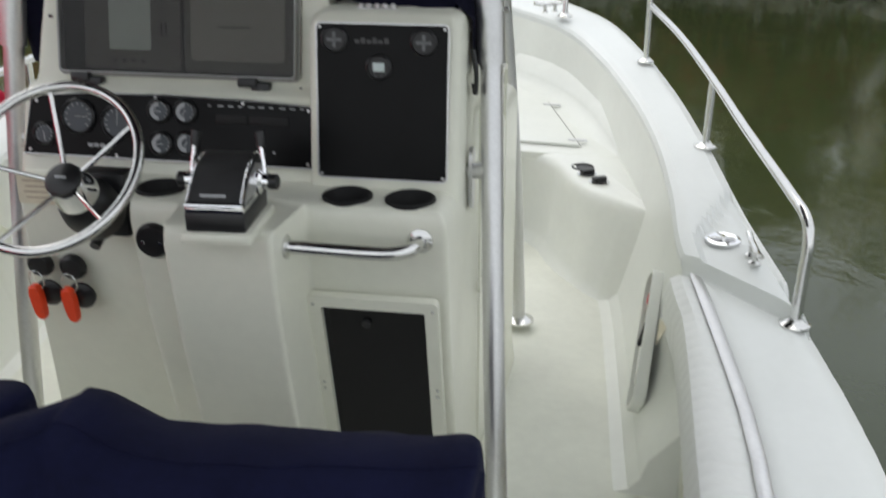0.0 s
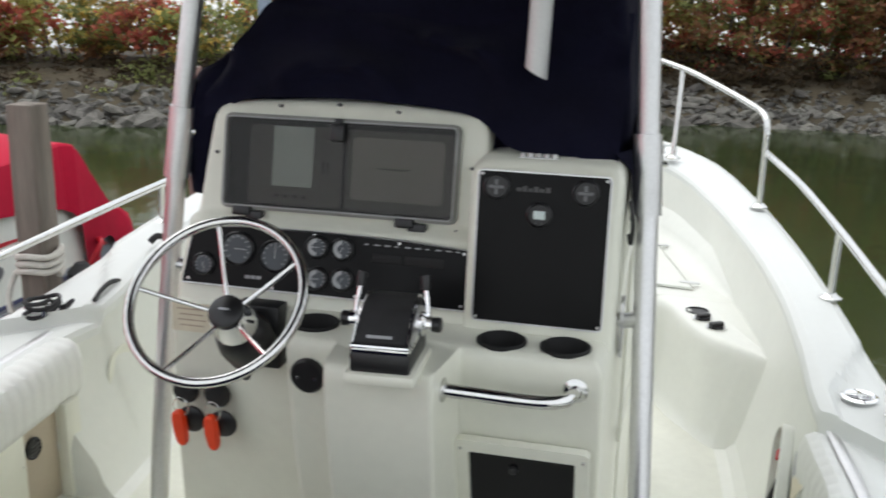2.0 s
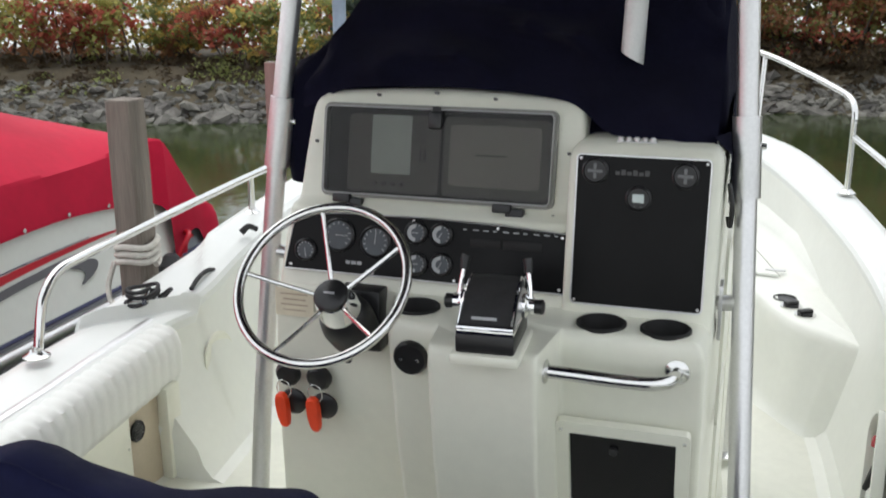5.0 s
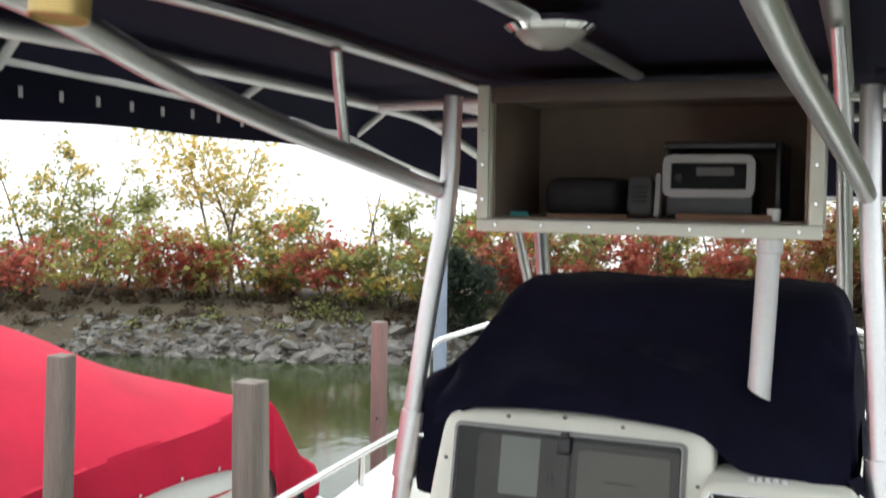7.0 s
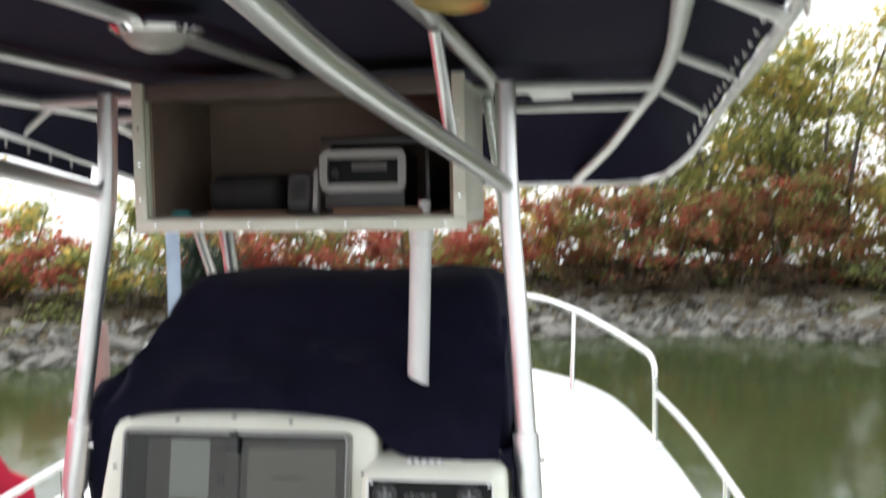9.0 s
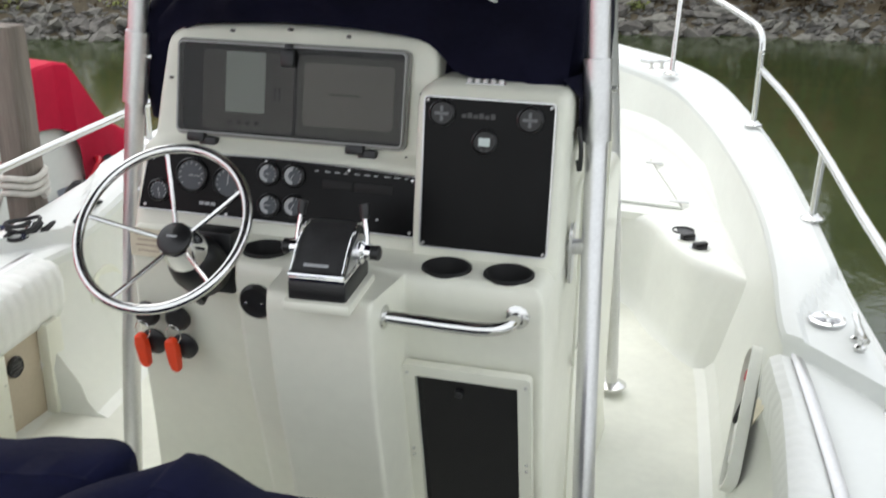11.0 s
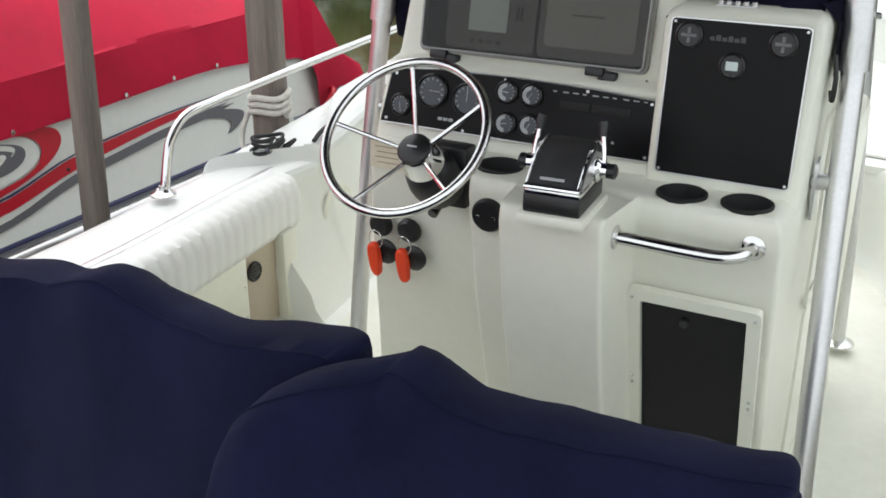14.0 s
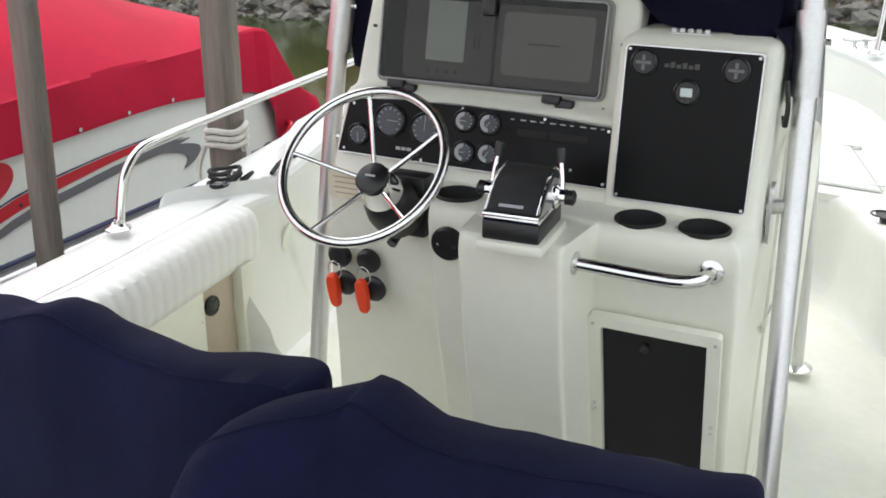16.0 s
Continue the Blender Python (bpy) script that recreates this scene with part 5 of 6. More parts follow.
for k in range(4):
    part("speaker_slot", rbox(-0.018, 0.018, -0.02 + 0.012 * k, -0.015 + 0.012 * k, 0.030, 0.0315, 0, facing(-0.062, 2.275, 2.035, 12)), BLACK, hand)
part("clip", prism(rounded(0.012, 0.11, 0.005), 0.03, facing(-0.018, 2.272, 2.036, 12)), GREYFRAME, hand)
gear = thing("stowed_bag", "dark grey soft bag stowed in the overhead box", "bag", (-0.22, 2.4, 1.98))
part("bag", rbox(-0.335, -0.125, 2.30, 2.52, 1.9815, 2.085, 0.035, None, 3), RUBBER, gear)
tray = thing("papers", "flat stack of booklets lying in the overhead box", "papers", (-0.05, 2.3, 1.982))
part("booklet", rbox(-0.30, -0.09, 2.225, 2.295, 1.9815, 1.990, 0.002), TEAK, tray)
part("booklet", rbox(0.03, 0.26, 2.23, 2.30, 1.9815, 1.996, 0.002), TEAK, tray)
part("blue_lighter", rbox(-0.40, -0.35, 2.225, 2.245, 1.9815, 1.994, 0.004), mat("turquoise_plastic", (0.02, 0.25, 0.26), 0.4), tray)
cupw = thing("cup", "small white plastic cup in the overhead box", "cup", (0.26, 2.25, 1.98))
part("cup", lathe([(0.014, 0), (0.017, 0.03), (0.015, 0.03), (0.012, 0.004)], 14, Matrix.Translation((0.262, 2.245, 1.9815))), WHITE, cupw)

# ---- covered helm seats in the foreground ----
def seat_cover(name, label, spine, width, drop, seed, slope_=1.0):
    """Canvas over a seat back: spine is its ridge (x, y, z), placed to fit the camera's view; it falls away on both
    sides and hangs free.
    """
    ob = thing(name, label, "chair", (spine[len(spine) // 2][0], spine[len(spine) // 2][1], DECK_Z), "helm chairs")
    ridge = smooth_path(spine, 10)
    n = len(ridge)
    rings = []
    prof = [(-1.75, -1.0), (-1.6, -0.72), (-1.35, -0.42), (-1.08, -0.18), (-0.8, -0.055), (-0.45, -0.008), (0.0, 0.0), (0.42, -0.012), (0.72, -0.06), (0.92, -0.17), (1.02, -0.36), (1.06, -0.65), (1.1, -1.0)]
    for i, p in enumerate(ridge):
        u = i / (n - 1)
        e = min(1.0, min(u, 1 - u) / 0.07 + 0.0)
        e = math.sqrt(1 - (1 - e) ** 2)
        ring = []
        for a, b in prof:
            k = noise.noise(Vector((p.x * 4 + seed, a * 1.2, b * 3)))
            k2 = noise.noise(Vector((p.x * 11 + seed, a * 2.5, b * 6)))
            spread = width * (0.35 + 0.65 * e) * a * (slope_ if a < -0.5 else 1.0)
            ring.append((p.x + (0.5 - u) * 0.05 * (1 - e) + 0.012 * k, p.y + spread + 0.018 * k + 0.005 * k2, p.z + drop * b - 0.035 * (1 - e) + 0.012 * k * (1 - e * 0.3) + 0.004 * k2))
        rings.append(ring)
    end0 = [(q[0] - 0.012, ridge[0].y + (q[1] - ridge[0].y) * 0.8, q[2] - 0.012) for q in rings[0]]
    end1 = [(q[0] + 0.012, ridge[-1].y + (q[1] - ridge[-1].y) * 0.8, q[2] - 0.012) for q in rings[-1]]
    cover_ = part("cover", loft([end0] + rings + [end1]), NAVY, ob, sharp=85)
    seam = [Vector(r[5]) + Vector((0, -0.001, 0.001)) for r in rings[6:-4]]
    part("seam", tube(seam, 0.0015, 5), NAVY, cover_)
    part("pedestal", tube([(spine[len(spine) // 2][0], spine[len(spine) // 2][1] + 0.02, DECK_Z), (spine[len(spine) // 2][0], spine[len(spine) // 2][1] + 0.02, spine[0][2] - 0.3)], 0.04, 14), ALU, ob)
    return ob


# ridge points lie along the camera's sight lines, to match its outline of the seats
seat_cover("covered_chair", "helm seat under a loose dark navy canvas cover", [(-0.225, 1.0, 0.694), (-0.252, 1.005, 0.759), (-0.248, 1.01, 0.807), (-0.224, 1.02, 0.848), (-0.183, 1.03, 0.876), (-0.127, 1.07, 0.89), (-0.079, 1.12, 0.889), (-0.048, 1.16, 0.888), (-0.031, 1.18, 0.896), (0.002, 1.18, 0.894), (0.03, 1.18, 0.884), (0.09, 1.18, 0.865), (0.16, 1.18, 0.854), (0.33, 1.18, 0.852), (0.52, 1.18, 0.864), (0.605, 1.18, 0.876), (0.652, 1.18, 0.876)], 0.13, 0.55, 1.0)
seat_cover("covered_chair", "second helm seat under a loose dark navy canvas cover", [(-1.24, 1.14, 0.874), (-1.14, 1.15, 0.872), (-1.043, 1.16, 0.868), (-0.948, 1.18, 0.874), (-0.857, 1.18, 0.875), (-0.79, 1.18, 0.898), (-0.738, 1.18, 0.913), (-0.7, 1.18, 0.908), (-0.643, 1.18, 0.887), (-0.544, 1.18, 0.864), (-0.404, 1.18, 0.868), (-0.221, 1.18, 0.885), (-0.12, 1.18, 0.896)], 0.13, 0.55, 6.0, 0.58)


# ---- mooring piles and the neighbouring boat ----
def pile(at, top, r, material, label, lean=(0, 0), square=True):
    ob = thing("mooring_pile", label, "pile", (at[0], at[1], -0.35), "mooring piles")
    rings = []
    poly = rounded(r * 2, r * 2, r * (0.25 if square else 0.95), 3)
    for k in range(13):
        v = k / 12
        z = -1.6 + (top + 1.6) * v
        w = 1 + 0.02 * noise.noise(Vector((at[0], z * 2, 0)))
        q = 1.0 if k < 12 else 0.96
        rings.append([(at[0] + x * w * q + lean[0] * v, at[1] + y * w * q + lean[1] * v, z + (0.006 * noise.noise(Vector((x * 30, y * 30, 1))) if k == 12 else 0)) for x, y in poly])
    part("timber", loft(rings), material, ob)
    part("sawn_top", moved(prism([(x * 0.93, y * 0.93) for x, y in poly], 0.006, None, 0.004), Matrix.Translation((at[0] + lean[0], at[1] + lean[1], top - 0.002))), PILE, ob, "cracked grey sawn end")
    part("spike", disc(0.008, 0.006, Matrix.Translation((at[0] + 0.2 * r, at[1] - r * 1.0, 0.45)) @ pose(0, 0, 0, 90, 0, 0), 8), RUBBER, ob, "rusty spike head")
    return ob


pile((-2.42, 2.62), 1.415, 0.042, PILE, "square weathered grey timber mooring pile", (0.13, 0.0))
pile((-1.742, 3.05), 1.29, 0.056, PILE, "thick weathered timber pile, white rope round it")
pile((-2.68, 6.1), 1.125, 0.047, PILERED, "reddish timber mooring pile standing in the water")
post = thing("steel_post", "slim blue-grey steel post at the water's edge", "post", (-3.43, 9.0, -0.35))
part("tube", tube([(-3.43, 9.0, -1.5), (-3.43, 9.0, 3.2)], 0.065, 14), BLUEPOST, post)

lines = thing("mooring_line", "white mooring rope wound round the pile", "rope", (-1.742, 3.05, 0.65))
wraps = []
for k in range(85):
    a = 2 * math.pi * k / 24
    wraps.append((-1.742 + 0.078 * math.cos(a), 3.05 + 0.078 * math.sin(a), 0.655 + 0.028 * k / 24 + 0.006 * math.sin(3 * a)))
part("turn", tube(wraps, 0.0125, 8), ROPE, lines)
part("tail", tube(smooth_path([(-1.83, 3.02, 0.66), (-1.845, 2.99, 0.58), (-1.82, 2.96, 0.52), (-1.76, 2.95, 0.50), (-1.68, 2.93, 0.54), (-1.60, 2.85, 0.60), (-1.50, 2.74, 0.635)], 6), 0.011, 8), ROPE, lines)
coil = thing("dark_mooring_line", "black mooring rope looped on the gunwale cleat", "rope", (-1.475, 2.70, 0.62))
part("loop", tube([(-1.482 + (0.040 + 0.006 * math.sin(0.7 * a)) * math.cos(a), 2.69 + (0.072 + 0.01 * math.sin(0.4 * a)) * math.sin(a) + 0.2 * 0.04 * math.cos(a), 0.630 + 0.0075 * a / 2 + 0.006 * math.sin(2 * a)) for a in [2 * math.pi * j / 22 for j in range(66)]], 0.0075, 7), RUBBER, coil)
part("bight", tube(smooth_path([(-1.455, 2.74, 0.64), (-1.43, 2.775, 0.662), (-1.415, 2.755, 0.665), (-1.425, 2.715, 0.645), (-1.45, 2.68, 0.632)], 5), 0.0062, 7), RUBBER, coil)
tuft = thing("rail_clip", "small black rubber clip at the foot of the rail", "clip", (-1.41, 3.33, 0.735))
part("body", tube(smooth_path([(-1.43, 3.31, 0.735), (-1.41, 3.335, 0.755), (-1.385, 3.36, 0.74)], 5), 0.014, 10, 0.011), RUBBER, tuft)

nb = thing("neighbour_boat", "white motor boat under a red canvas cover, striped hull", "boat", (-3.6, 3.5, -0.3))


def nx(y):
    """Side of the neighbouring hull at deck level."""
    return table([(-3.0, -2.55), (2.5, -2.58), (3.9, -2.59), (4.5, -2.60), (4.95, -2.63), (5.16, -2.66), (5.25, -2.78), (5.32, -3.0), (5.4, -3.5)], y)


def crest(y):
    """Top of the neighbouring topside, which drops away under the cover's nose."""
    return table([(-3.0, 0.66), (4.3, 0.66), (4.55, 0.62), (4.7, 0.5), (4.9, 0.32), (5.1, 0.19), (5.4, 0.16)], y)


ys = [-3.0 + 0.25 * k for k in range(30)] + [4.6, 4.7, 4.8, 4.9, 5.0, 5.15, 5.28, 5.38]
ys = sorted(set(round(y, 3) for y in ys))
rows = []
for y in ys:
    x = nx(y)
    f_ = max(0.0, (y - 3.9) / 1.5)
    rows.append([(x - 0.22 - 0.25 * f_, y - 0.5 * f_, -0.75), (x - 0.06 - 0.1 * f_, y - 0.25 * f_, -0.35), (x + 0.03, y - 0.08 * f_, 0.02), (x + 0.045, y, 0.10), (x + 0.015, y, 0.14), (x - 0.02, y, min(0.40, 0.5 * (0.14 + crest(y)))), (x - 0.055, y, crest(y))])
part("hull_side", loft(rows, cap=False, closed=False), HULLW, nb)
part("far_side", loft([[(-7.2 - q[0], q[1], q[2]) for q in r] for r in rows], cap=False, closed=False), HULLW, nb)
part("rub_rail", tube([(nx(y) + 0.05, y, 0.115) for y in ys], 0.028, 10), ALU, nb, "bright metal rub rail")
part("lower_band", loft([[(nx(y) - 0.045, y, -0.34), (nx(y) + 0.036, y, 0.02), (nx(y) + 0.049, y, 0.09)] for y in ys if y < 4.95], cap=False, closed=False), GREYHULL, nb, "grey painted lower hull")
part("rail_stripe", tube([(nx(y) + 0.028, y, 0.165) for y in ys], 0.010, 6), BLUESTRIPE, nb)


def side_y(y, z):
    """A place just off the neighbour's topside."""
    return (nx(y) + 0.015 - 0.07 * (z - 0.14) / 0.52 + 0.006, y, z)


def stripe(name, low, high, material, n=40, y0=0.2, y1=4.3, off=0.0):
    rows_ = []
    for k in range(n + 1):
        y = y0 + (y1 - y0) * k / n
        a, b = table(low, y), table(high, y)
        r = []
        for t in (0.0, 0.5, 1.0):
            x, yy, z = side_y(y, a + (b - a) * t)
            r.append((x + off, yy, z))
        rows_.append(r)
    part(name, loft(rows_, cap=False, closed=False), material, nb)


stripe("red_stripe", [(0.199, 0.305), (1.575, 0.276), (2.358, 0.29), (2.739, 0.358), (3.056, 0.395), (3.373, 0.422), (3.902, 0.441), (4.22, 0.443)], [(0.199, 0.365), (1.575, 0.336), (2.358, 0.34), (2.739, 0.413), (3.056, 0.44), (3.373, 0.457), (3.902, 0.463), (4.22, 0.448)], REDSTRIPE, y1=4.22)
stripe("grey_stripe", [(0.199, 0.235), (1.575, 0.206), (2.358, 0.23), (2.739, 0.303), (3.056, 0.335), (3.373, 0.362), (3.691, 0.379), (3.86, 0.401)], [(0.199, 0.275), (1.575, 0.246), (2.358, 0.26), (2.739, 0.343), (3.056, 0.375), (3.373, 0.402), (3.691, 0.409), (3.86, 0.404)], GREYSTRIPE, y1=3.86)
stripe("blue_pinstripe", [(0.199, 0.37), (1.575, 0.341), (2.358, 0.345), (2.739, 0.418), (3.056, 0.445), (3.373, 0.462), (3.902, 0.468)], [(0.199, 0.377), (1.575, 0.348), (2.358, 0.354), (2.739, 0.426), (3.056, 0.452), (3.373, 0.468), (3.902, 0.472)], BLUESTRIPE, y1=3.9, off=0.002)
stripe("grey_band", [(0.199, 0.135), (4.5, 0.135)], [(0.199, 0.172), (4.5, 0.172)], GREYHULL, y0=-2.9, y1=4.5)
# swirl ends of the graphic
def blade(name, pts, material, off):
    out = chaikin(pts, 2)
    part(name, ([(side_y(y, z)[0] + off, y, z) for y, z in out] + [(side_y(y, z)[0] + off - 0.003, y, z) for y, z in out], [tuple(range(len(out))), tuple(range(2 * len(out) - 1, len(out) - 1, -1))] + [(k, (k + 1) % len(out), len(out) + (k + 1) % len(out), len(out) + k) for k in range(len(out))]), material, nb, smooth=False)


blade("grey_swirl", [(3.373, 0.397), (3.638, 0.377), (3.797, 0.337), (3.818, 0.296), (3.754, 0.255), (3.871, 0.283), (3.934, 0.33), (3.902, 0.366), (3.691, 0.404), (3.86, 0.419), (3.585, 0.415)], GREYSTRIPE, 0.003)
blade("red_swirl", [(1.681, 0.289), (2.358, 0.355), (2.633, 0.42), (2.739, 0.498), (2.717, 0.57), (2.569, 0.593), (2.464, 0.589), (2.58, 0.558), (2.633, 0.495), (2.569, 0.418), (2.358, 0.385), (1.681, 0.329)], REDSTRIPE, 0.005)
blade("white_swirl", [(1.681, 0.339), (2.358, 0.395), (2.548, 0.424), (2.622, 0.495), (2.569, 0.558), (2.421, 0.592), (2.21, 0.599), (1.681, 0.599)], HULLW, 0.004)
blade("dark_swirl", [(1.681, 0.379), (2.315, 0.433), (2.485, 0.448), (2.548, 0.499), (2.516, 0.546), (2.358, 0.58), (2.104, 0.59), (1.681, 0.579)], GREYSTRIPE, 0.006)
blade("pale_flick", [(2.104, 0.435), (2.337, 0.457), (2.453, 0.505), (2.421, 0.532), (2.358, 0.49), (2.21, 0.459)], HULLW, 0.008)
blade("pale_flick", [(2.157, 0.562), (2.379, 0.554), (2.495, 0.518), (2.453, 0.5), (2.506, 0.532), (2.421, 0.567), (2.157, 0.582)], HULLW, 0.008)
for k in range(9):
    y = 3.05 + 0.135 * k
    part("number_bar", rbox(-0.002, 0.008, y, y + 0.085, -0.05, 0.035, 0.001, Matrix.Translation((nx(y) + 0.045, 0, 0))), BLUESTRIPE if k not in (2,) else REDSTRIPE, nb)
# red cover over the cockpit and foredeck
cover = part("canvas_cover", ([], []), RED, nb, "bright red canvas cover with a row of snaps")
HEM = [(-3.0, 0.58), (2.7, 0.588), (3.62, 0.607), (3.96, 0.587), (4.27, 0.545), (4.5, 0.50), (4.56, 0.40), (4.60, 0.06), (4.69, 0.09), (4.74, 0.25), (4.80, 0.285), (4.87, 0.27), (4.95, 0.17), (5.05, 0.165), (5.24, 0.20)]
SHO = [(-3.0, 0.78), (2.7, 0.816), (3.2, 0.835), (4.0, 0.838), (4.50, 0.86), (4.58, 0.84), (4.72, 0.68), (4.90, 0.48), (5.02, 0.405), (5.20, 0.30), (5.24, 0.25)]
RID = [(-3.0, 1.35), (1.2, 1.44), (2.0, 1.46), (2.7, 1.54), (3.4, 1.40), (4.1, 1.12), (4.52, 0.93), (4.72, 0.70), (4.90, 0.49), (5.02, 0.41), (5.20, 0.305), (5.24, 0.255)]
cr = []
for y in [-3.0 + 0.125 * k for k in range(59)] + [4.3 + 0.02 * k for k in range(48)]:
    x, h, s_, r_ = nx(y), table(HEM, y), table(SHO, y), table(RID, y)
    row = []
    out = 0.05 * max(0.0, min(1.0, (y - 4.50) / 0.06))
    inner = max(0.15, min(1.0, (5.34 - y) / 0.9))
    for j, (dx, z) in enumerate(((-0.012, h), (-0.02, h + (s_ - h) * 0.35), (-0.03, h + (s_ - h) * 0.8), (-0.036, s_ - 0.012), (-0.05, s_), (-0.20, s_ + (r_ - s_) * 0.25), (-0.50 * inner - 0.05, s_ + (r_ - s_) * 0.62), (-1.0 * inner, r_), (-1.5 * inner, s_ + (r_ - s_) * 0.62), (-1.95 * inner, s_), (-2.0 * inner, h))):
        q = noise.noise(Vector((y * 2.2, j * 0.7, 3.0)))
        row.append((x + dx + (out if j < 5 else 0.0) + 0.012 * q, y + (0.02 * q if j > 2 else 0), z + 0.010 * q * (j > 1)))
    cr.append(row)
old = cover.data
cover.data = data("canvas_cover", *loft(cr, cap=False, closed=False), RED, True, 17)
bpy.data.meshes.remove(old)
for k in range(14):
    y = 0.9 + 0.315 * k
    if y < 4.3:
        part("snap", disc(0.011, 0.006, Matrix.Translation((nx(y) - 0.002, y, table(HEM, y) + 0.02)) @ pose(0, 0, 0, 0, 90, 0), 10), STEEL, cover)
part("bow_liner", loft([[(nx(y) + 0.02, y, 0.14), (nx(y) - 0.02, y, 0.30), (nx(y) - 0.3, y, 0.34)] for y in (4.35, 4.6, 4.8, 5.0, 5.2, 5.35)], cap=False, closed=False), GREYVINYL, nb)
part("bow_line", tube(smooth_path([(-2.55, 4.55, 0.16), (-2.50, 4.62, 0.30), (-2.6, 4.75, 0.28), (-2.66, 4.95, 0.18)], 5), 0.016, 8), REDSTRIPE, nb)
part("bow_cleat", tube(smooth_path([(-2.72, 4.62, 0.30), (-2.70, 4.72, 0.36), (-2.72, 4.82, 0.30)], 5), 0.013, 8), STEEL, nb)
part("fender", lathe([(0.02, 0), (0.075, 0.03), (0.075, 0.12), (0.03, 0.17)], 16, Matrix.Translation((-2.45, 4.35, 0.10))), RUBBER, nb)


# ---- the far bank ----
def shore(x):
    """Where the water meets the bank."""
    return table([(-90, -6.0), (-40, 4.0), (-14, 10.0), (-8, 11.8), (-5.8, 12.4), (-2, 14.3), (1, 15.2), (3.1, 15.1), (6, 13.8), (12, 10.5), (30, 1.0), (90, -30.0)], x)


XS = [-90, -60, -45, -32, -24, -20] + [-17 + 0.5 * k for k in range(57)] + [13, 16, 20, 26, 32, 45, 60, 90]
ground = []
for x in XS:
    y = shore(x)
    n1, n2, n3 = [noise.noise(Vector((x * 0.7, k * 3.1, 0.4))) for k in range(3)]
    ground.append([(x, y - 1.6, -1.2), (x, y - 0.2, -0.45), (x, y + 0.12, -0.32), (x, y + 0.5, -0.12 + 0.05 * n1), (x, y + 0.9, 0.06 + 0.06 * n2), (x, y + 1.5, 0.20 + 0.07 * n3), (x, y + 2.4, 0.29 + 0.05 * n1), (x, y + 4.5, 0.32), (x, y + 7.0, 0.1), (x, y + 9.0, -0.5), (x, y + 12.0, -1.4)])
bank = solid("ground", loft(ground, cap=False, closed=False), EARTH, "low earth bank with dry brush, edged with riprap", "bank", kind="structure")


def rock_mesh(seed):
    """A broken slab: a lump cut flat by a few random planes."""
    rnd = random.Random(seed)
    bm = bmesh.new()
    bmesh.ops.create_icosphere(bm, subdivisions=1, radius=0.62)
    for v in bm.verts:
        v.co *= 0.85 + 0.25 * rnd.random()
    for _ in range(5):
        d = Vector((rnd.gauss(0, 1), rnd.gauss(0, 1), rnd.gauss(0, 1))).normalized()
        cut = rnd.uniform(0.24, 0.42)
        for v in bm.verts:
            over = v.co.dot(d) - cut
            if over > 0:
                v.co -= d * over
    for v in bm.verts:
        v.co.z *= 0.72
    bm.verts.index_update()
    V, F = [v.co.copy() for v in bm.verts], [tuple(v.index for v in f_.verts) for f_ in bm.faces]
    bm.free()
    return data("stone", V, F, ROCK, False)


ROCKMESH = [rock_mesh(k) for k in range(11)]
rnd = random.Random(5)


def slope(x, v):
    """A place on the bank's face, v from the water (0) to its top (1)."""
    return Vector((x, shore(x) - 0.05 + 1.0 * v, -0.38 + 0.46 * v))


for k in range(300):
    x = -9.6 + 14.0 * rnd.random()
    v = rnd.random() ** 1.25
    big = 0.15 + 0.22 * rnd.random() ** 2.2 * (1.2 - 0.5 * v)
    st = new("stone", ROCKMESH[k % 11])
    st.parent = bank
    st.matrix_local = Matrix.Translation(slope(x, v)) @ pose(0, 0, 0, rnd.uniform(-30, 30), rnd.uniform(-25, 25), rnd.uniform(0, 360)) @ Matrix.Diagonal((big * rnd.uniform(1.0, 1.9), big, big * 0.85, 1))
V, F = [], []
for k in range(3400):
    far = k % 3 == 0
    x = rnd.uniform(-24, 18) if far else rnd.uniform(-10.5, 5)
    v = rnd.random() ** 0.9 * 1.05
    big = rnd.uniform(0.05, 0.16)
    me = ROCKMESH[k % 11]
    m = Matrix.Translation(slope(x, v) + Vector((0, 0, -0.02))) @ pose(0, 0, 0, rnd.uniform(-40, 40), rnd.uniform(-40, 40), rnd.uniform(0, 360)) @ Matrix.Diagonal((big * rnd.uniform(1, 1.8), big, big * 0.8, 1))
    o = len(V)
    V += [tuple(m @ v_.co) for v_ in me.vertices]
    F += [tuple(i + o for i in p.vertices) for p in me.polygons]
solid("riprap", (V, F), ROCKS, "small grey stones filling the bank's edge", "stones", kind="stuff", smooth=False)


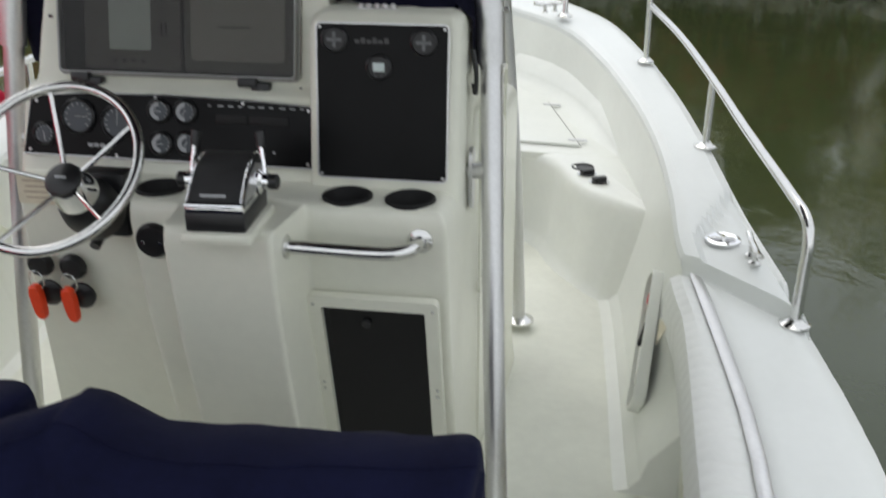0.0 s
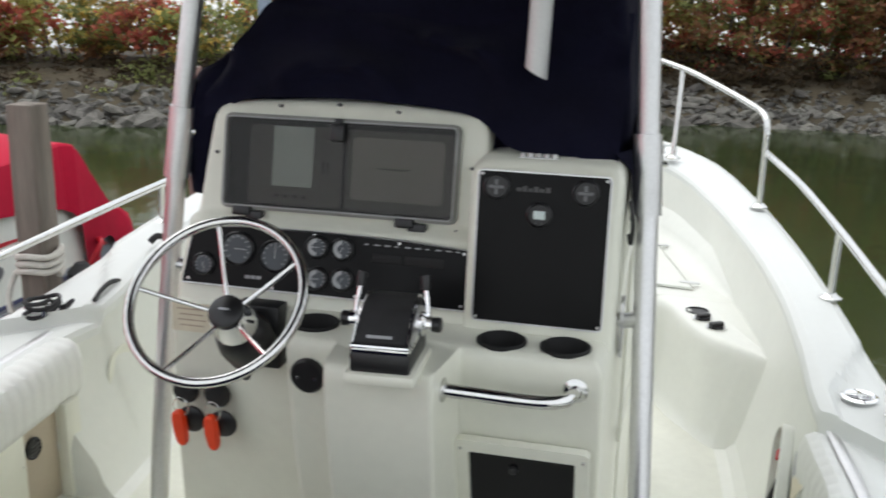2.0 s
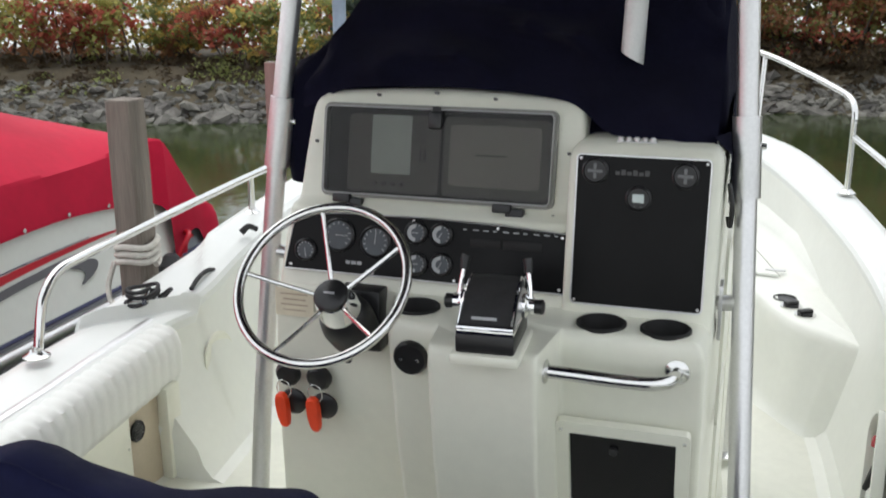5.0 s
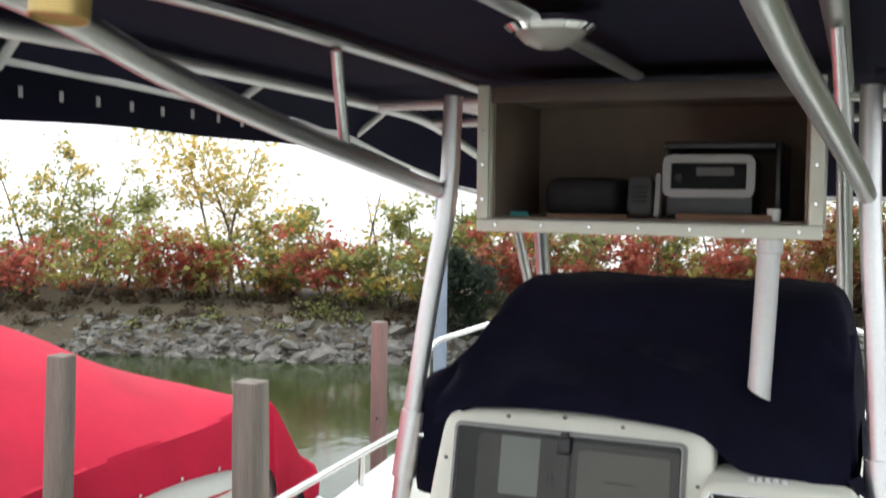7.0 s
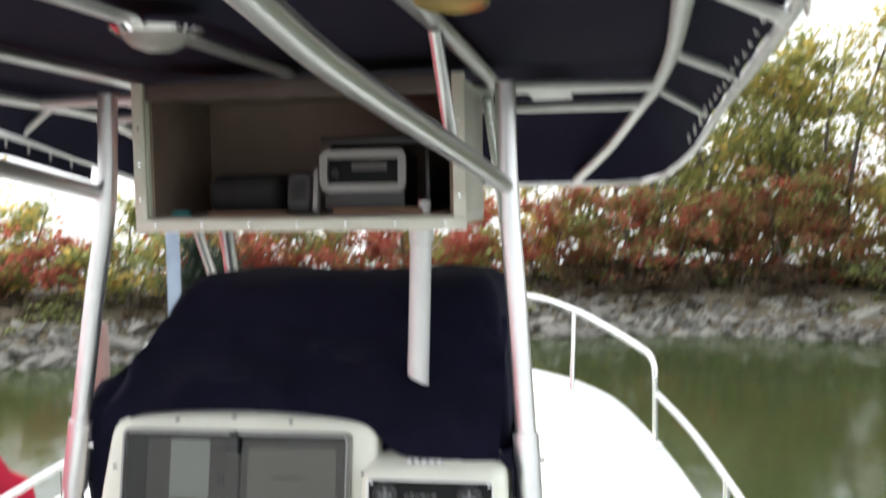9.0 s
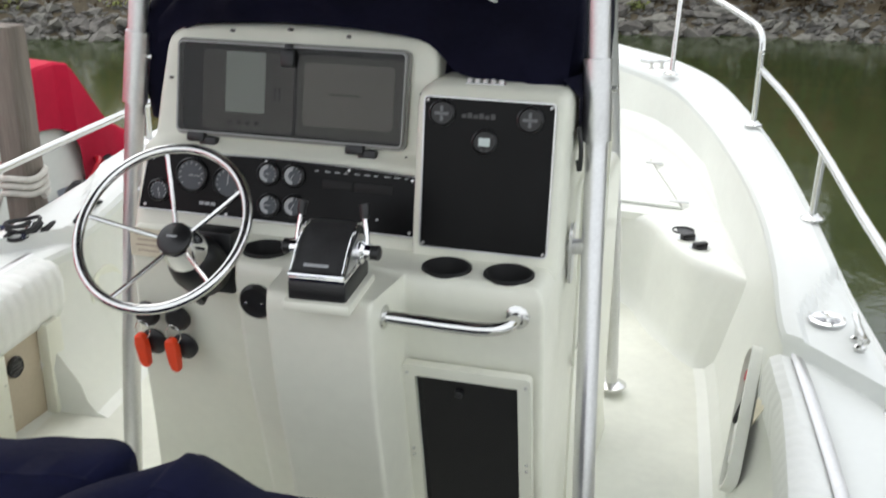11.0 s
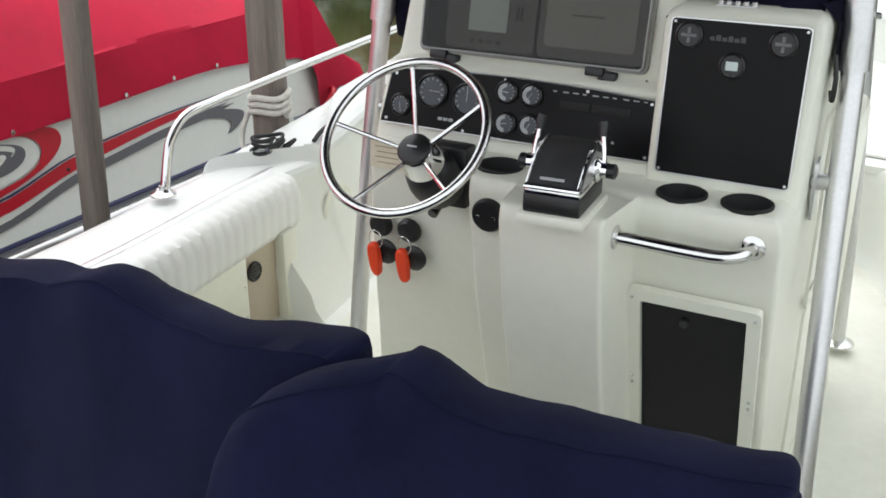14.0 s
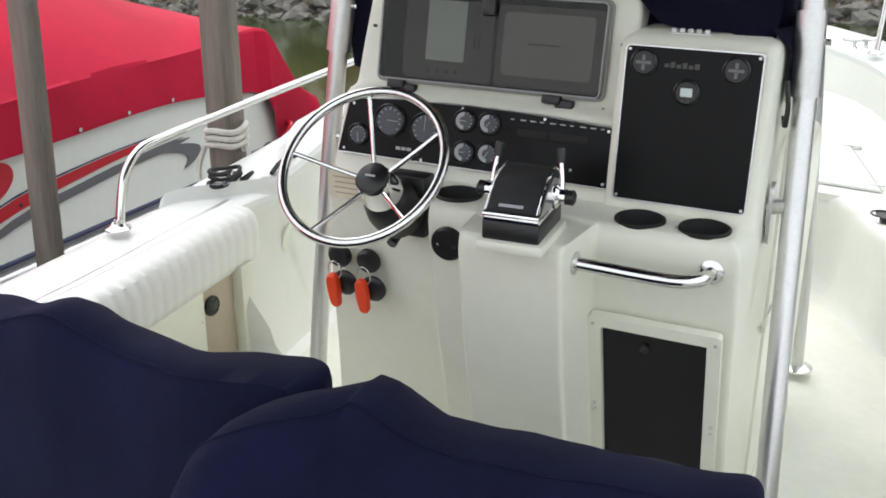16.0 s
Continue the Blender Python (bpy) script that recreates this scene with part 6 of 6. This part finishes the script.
# ---- trees and bushes ----
def leaves(centres, count, spread, size, rnd, droop=0.0, flat=0.8):
    """Many small leaf clumps, each a bent pair of blades, scattered round the given centres."""
    V, F = [], []
    g, u = rnd.gauss, rnd.uniform
    for k in range(count):
        c, r = centres[rnd.randrange(len(centres))]
        q = r * spread
        px, py, pz = c[0] + g(0, q), c[1] + g(0, q), c[2] + g(0, q * flat)
        s = size * u(0.55, 1.5)
        a, e, w = u(0, 6.283), u(-0.9, 0.7), u(0.22, 0.34)
        dx, dy, dz = math.cos(a) * math.cos(e) * s * 0.5, math.sin(a) * math.cos(e) * s * 0.5, math.sin(e) * s * 0.5
        t = u(-1.3, 1.3)
        sx, sy, sz = -math.sin(a) * math.cos(t) * s * w, math.cos(a) * math.cos(t) * s * w, math.sin(t) * s * w
        o = len(V)
        V += [(px - dx, py - dy, pz - dz - droop * s * 0.5), (px - sx, py - sy, pz - sz + 0.06 * s), (px + dx, py + dy, pz + dz - droop * s * 0.5), (px + sx, py + sy, pz + sz + 0.06 * s)]
        F += [(o, o + 1, o + 2), (o, o + 2, o + 3)]
    return V, F


def tree(kind, label, at, height, width, foliage, count, seed, trunk_r=0.06, low=0.35, size=0.10, stems=1, clumps=26, spread=0.36, category="tree", group="bank trees", flat=0.8, reach=1.0, rise=(0.2, 0.8)):
    rnd = random.Random(seed)
    base = Vector((at[0], at[1], 0.26))
    ob = thing(kind, label, category, base, group)
    limbs, tips = [], []
    for s in range(stems):
        foot = base + Vector((rnd.uniform(-0.12, 0.12) * stems, rnd.uniform(-0.1, 0.1) * stems, -0.25))
        top = base + Vector((rnd.uniform(-0.22, 0.22) * width + (s - (stems - 1) / 2) * width * 0.36, rnd.uniform(-0.2, 0.2) * width, height * rnd.uniform(0.72, 0.98)))
        mid = foot.lerp(top, 0.5) + Vector((rnd.uniform(-0.07, 0.07) * height, 0, 0))
        line = smooth_path([foot, mid, top], 8)
        limbs.append(tube(line, trunk_r, 7, trunk_r * 0.18))
        for b in range(max(1, clumps // stems)):
            v = low + (1 - low) * rnd.random()
            p = line[min(len(line) - 1, int(v * (len(line) - 1)))]
            out = reach * width * 0.5 * (0.35 + 0.65 * math.sin(math.pi * min(1.0, (v - low * 0.6) / (1.08 - low * 0.6)))) * rnd.uniform(0.35, 1.0)
            a = rnd.uniform(0, 6.28)
            tip = p + Vector((math.cos(a) * out, math.sin(a) * out, out * rnd.uniform(*rise)))
            limbs.append(tube([p, p.lerp(tip, 0.5) + Vector((0, 0, out * 0.08)), tip], trunk_r * 0.34 * (1.2 - v * 0.8), 5, trunk_r * 0.08))
            tips.append(((tuple(tip), out * 0.5 + 0.12), (tuple(p.lerp(tip, 0.6)), out * 0.38 + 0.10)))
    part("trunk", join(*limbs), BARK, ob)
    n = len(foliage)
    for j, (material, share) in enumerate(foliage):
        mine = [c for k, pair in enumerate(tips) for c in pair if j == 0 or k % n == j] or [c for pair in tips for c in pair]
        part("crown", leaves(mine, int(count * share), spread, size, rnd, 0.15, flat), material, ob, smooth=False)
    return ob


# slender open trees against the sky, then the dense wood
SLENDER = [(-17.0, 3.0, 2.7, 2.2), (-15.2, 3.4, 2.6, 2.0), (-13.3, 3.8, 2.6, 2.2), (-9.9, 3.6, 3.45, 2.3), (-11.7, 3.4, 2.2, 1.8), (-8.6, 3.2, 1.7, 1.3), (-7.2, 3.2, 2.1, 0.8), (-6.2, 3.0, 1.9, 1.2), (-5.0, 2.8, 2.2, 1.5), (-3.9, 3.2, 2.4, 1.5), (-2.7, 2.8, 2.2, 1.3), (-1.7, 3.4, 2.0, 1.2), (-0.8, 3.0, 2.6, 1.6)]
for k, (x, back, h, w) in enumerate(SLENDER):
    fol = (((YELLOW, 0.7), (OLIVE, 0.4)), ((OLIVE, 0.7), (GREEN, 0.4)), ((GREEN, 0.5), (YELLOW, 0.45)))[k % 3]
    tree("tree", ("slender bank tree with thin yellow autumn leaves", "slender bank tree with thin olive leaves", "slender bank tree turning from green to yellow")[k % 3], (x, shore(x) + back), h, w, fol, 160 if k == 6 else 2600, 40 + k, 0.034, 0.22, 0.098, 3, 44, 0.34)
DENSE = [(0.5, 3.4, 3.4, 1.7), (1.3, 2.8, 4.0, 1.8), (2.1, 3.6, 4.6, 2.0), (2.9, 2.8, 4.6, 2.0), (3.7, 3.4, 5.2, 2.3), (4.5, 2.6, 5.0, 2.3), (5.6, 3.0, 5.4, 2.6), (7.0, 2.8, 5.4, 2.8), (8.8, 3.0, 5.6, 3.0), (11.0, 3.0, 5.4, 3.3), (14.0, 3.2, 5.4, 3.6), (17.5, 3.2, 5.4, 3.8)]
for k, (x, back, h, w) in enumerate(DENSE):
    fol = (((OLIVE, 0.8), (YELLOW, 0.30)), ((GREEN, 0.8), (OLIVE, 0.35)), ((OLIVE, 0.6), (GREEN, 0.45), (YELLOW, 0.12)))[k % 3]
    tree("tree", "tall dense bank tree in olive green and yellow", (x, shore(x) + back), h, w, fol, 1500 if k < 2 else 3300, 80 + k, 0.06, 0.10, 0.12, 3, 60, 0.40)
rnd = random.Random(77)
k, x = 0, -18.0
while x < 13:
    h = 0.95 + 0.65 * rnd.random() ** 1.3 + (0.55 if x > -0.4 else 0.0)
    red = rnd.random()
    fol = ((SUMAC, 0.85), (RUST, 0.30)) if red < 0.46 else ((RUST, 0.40), (GREEN, 0.40), (SUMAC, 0.30)) if red < 0.66 else ((OLIVE, 0.7), (SUMAC, 0.30)) if red < 0.84 else ((GREEN, 0.75), (YELLOW, 0.25))
    if x > -0.4:
        fol = ((RUST, 0.75), (OLIVE, 0.40), (SUMAC, 0.20)) if k % 3 else ((GREEN, 0.65), (RUST, 0.50), (SUMAC, 0.32))
    near = -11 < x < 6
    tree("sumac_bush", "sumac bush with red and green autumn leaves", (x, shore(x) + 1.7 + 0.7 * rnd.random()), h, 1.2 + 0.35 * rnd.random(), fol, (1000 if x < -0.4 else 1600) if near else 700, 200 + k, 0.019, 0.40 if x < -0.4 else 0.2, 0.105 if x < -0.4 else 0.088, 3, 30, 0.36, "bush", "sumac bushes", 0.6, 0.9, (0.05, 0.4))
    x += (0.5 if x > -0.4 else rnd.uniform(0.5, 0.95)) if near else 0.95
    k += 1
for x, h in ((-5.05, 1.0), (-4.75, 0.8)):
    tree("cedar", "small dark green cedar at the water's edge", (x, shore(x) + 0.55), h, 0.75, ((CEDAR, 1.0),), 2200, 500 + int(x * 10), 0.025, 0.02, 0.075, 1, 50, 0.32, "bush", "cedars")
# low dry growth over the top of the bank, and the wood behind
rnd = random.Random(9)
cs = []
for k in range(900):
    x = rnd.uniform(-19, 13)
    b = rnd.uniform(0.65, 2.6)
    cs.append(((x, shore(x) + b, table([(0.6, -0.06), (0.9, 0.06), (1.5, 0.22), (2.6, 0.30)], b) + rnd.uniform(-0.04, 0.05)), rnd.uniform(0.08, 0.22)))
for k in range(300):
    x, b = rnd.uniform(-0.2, 13), rnd.uniform(0.75, 1.9)
    cs.append(((x, shore(x) + b, 0.02 + 0.30 * b + rnd.uniform(-0.04, 0.10)), rnd.uniform(0.12, 0.26)))
solid("undergrowth", leaves(cs, 33000, 0.5, 0.08, rnd, 0, 0.35), BRUSH, "tangle of dry brown grass and brush on the bank", "grass", kind="stuff", smooth=False)
solid("green_weeds", leaves([c for c in cs if noise.noise(Vector((c[0][0] * 0.5, 0, 7))) > 0.05][::2], 7000, 0.6, 0.075, rnd, 0, 0.4), GREEN, "green weeds among the dry brush", "weeds", kind="stuff", smooth=False)
rusty, greens = [], []
for k in range(330):
    x = rnd.uniform(1.2, 18)
    y = shore(x) + rnd.uniform(3.4, 6.0)
    (greens if k % 3 else rusty).append(((x, y, rnd.uniform(0.4, 3.4)), 0.55))
for k in range(110):
    x = rnd.uniform(-19, 1.0)
    rusty.append(((x, shore(x) + rnd.uniform(2.4, 3.6), rnd.uniform(0.35, 0.75)), 0.32))
solid("far_thicket", leaves(rusty, 11000, 0.6, 0.13, rnd), RUST, "dark reddish thicket behind the first trees", "thicket", kind="stuff", smooth=False)
solid("far_woods", leaves(greens, 9000, 0.7, 0.19, rnd), OLIVE, "dark green wood closing the view behind the bank", "woods", kind="stuff", smooth=False)
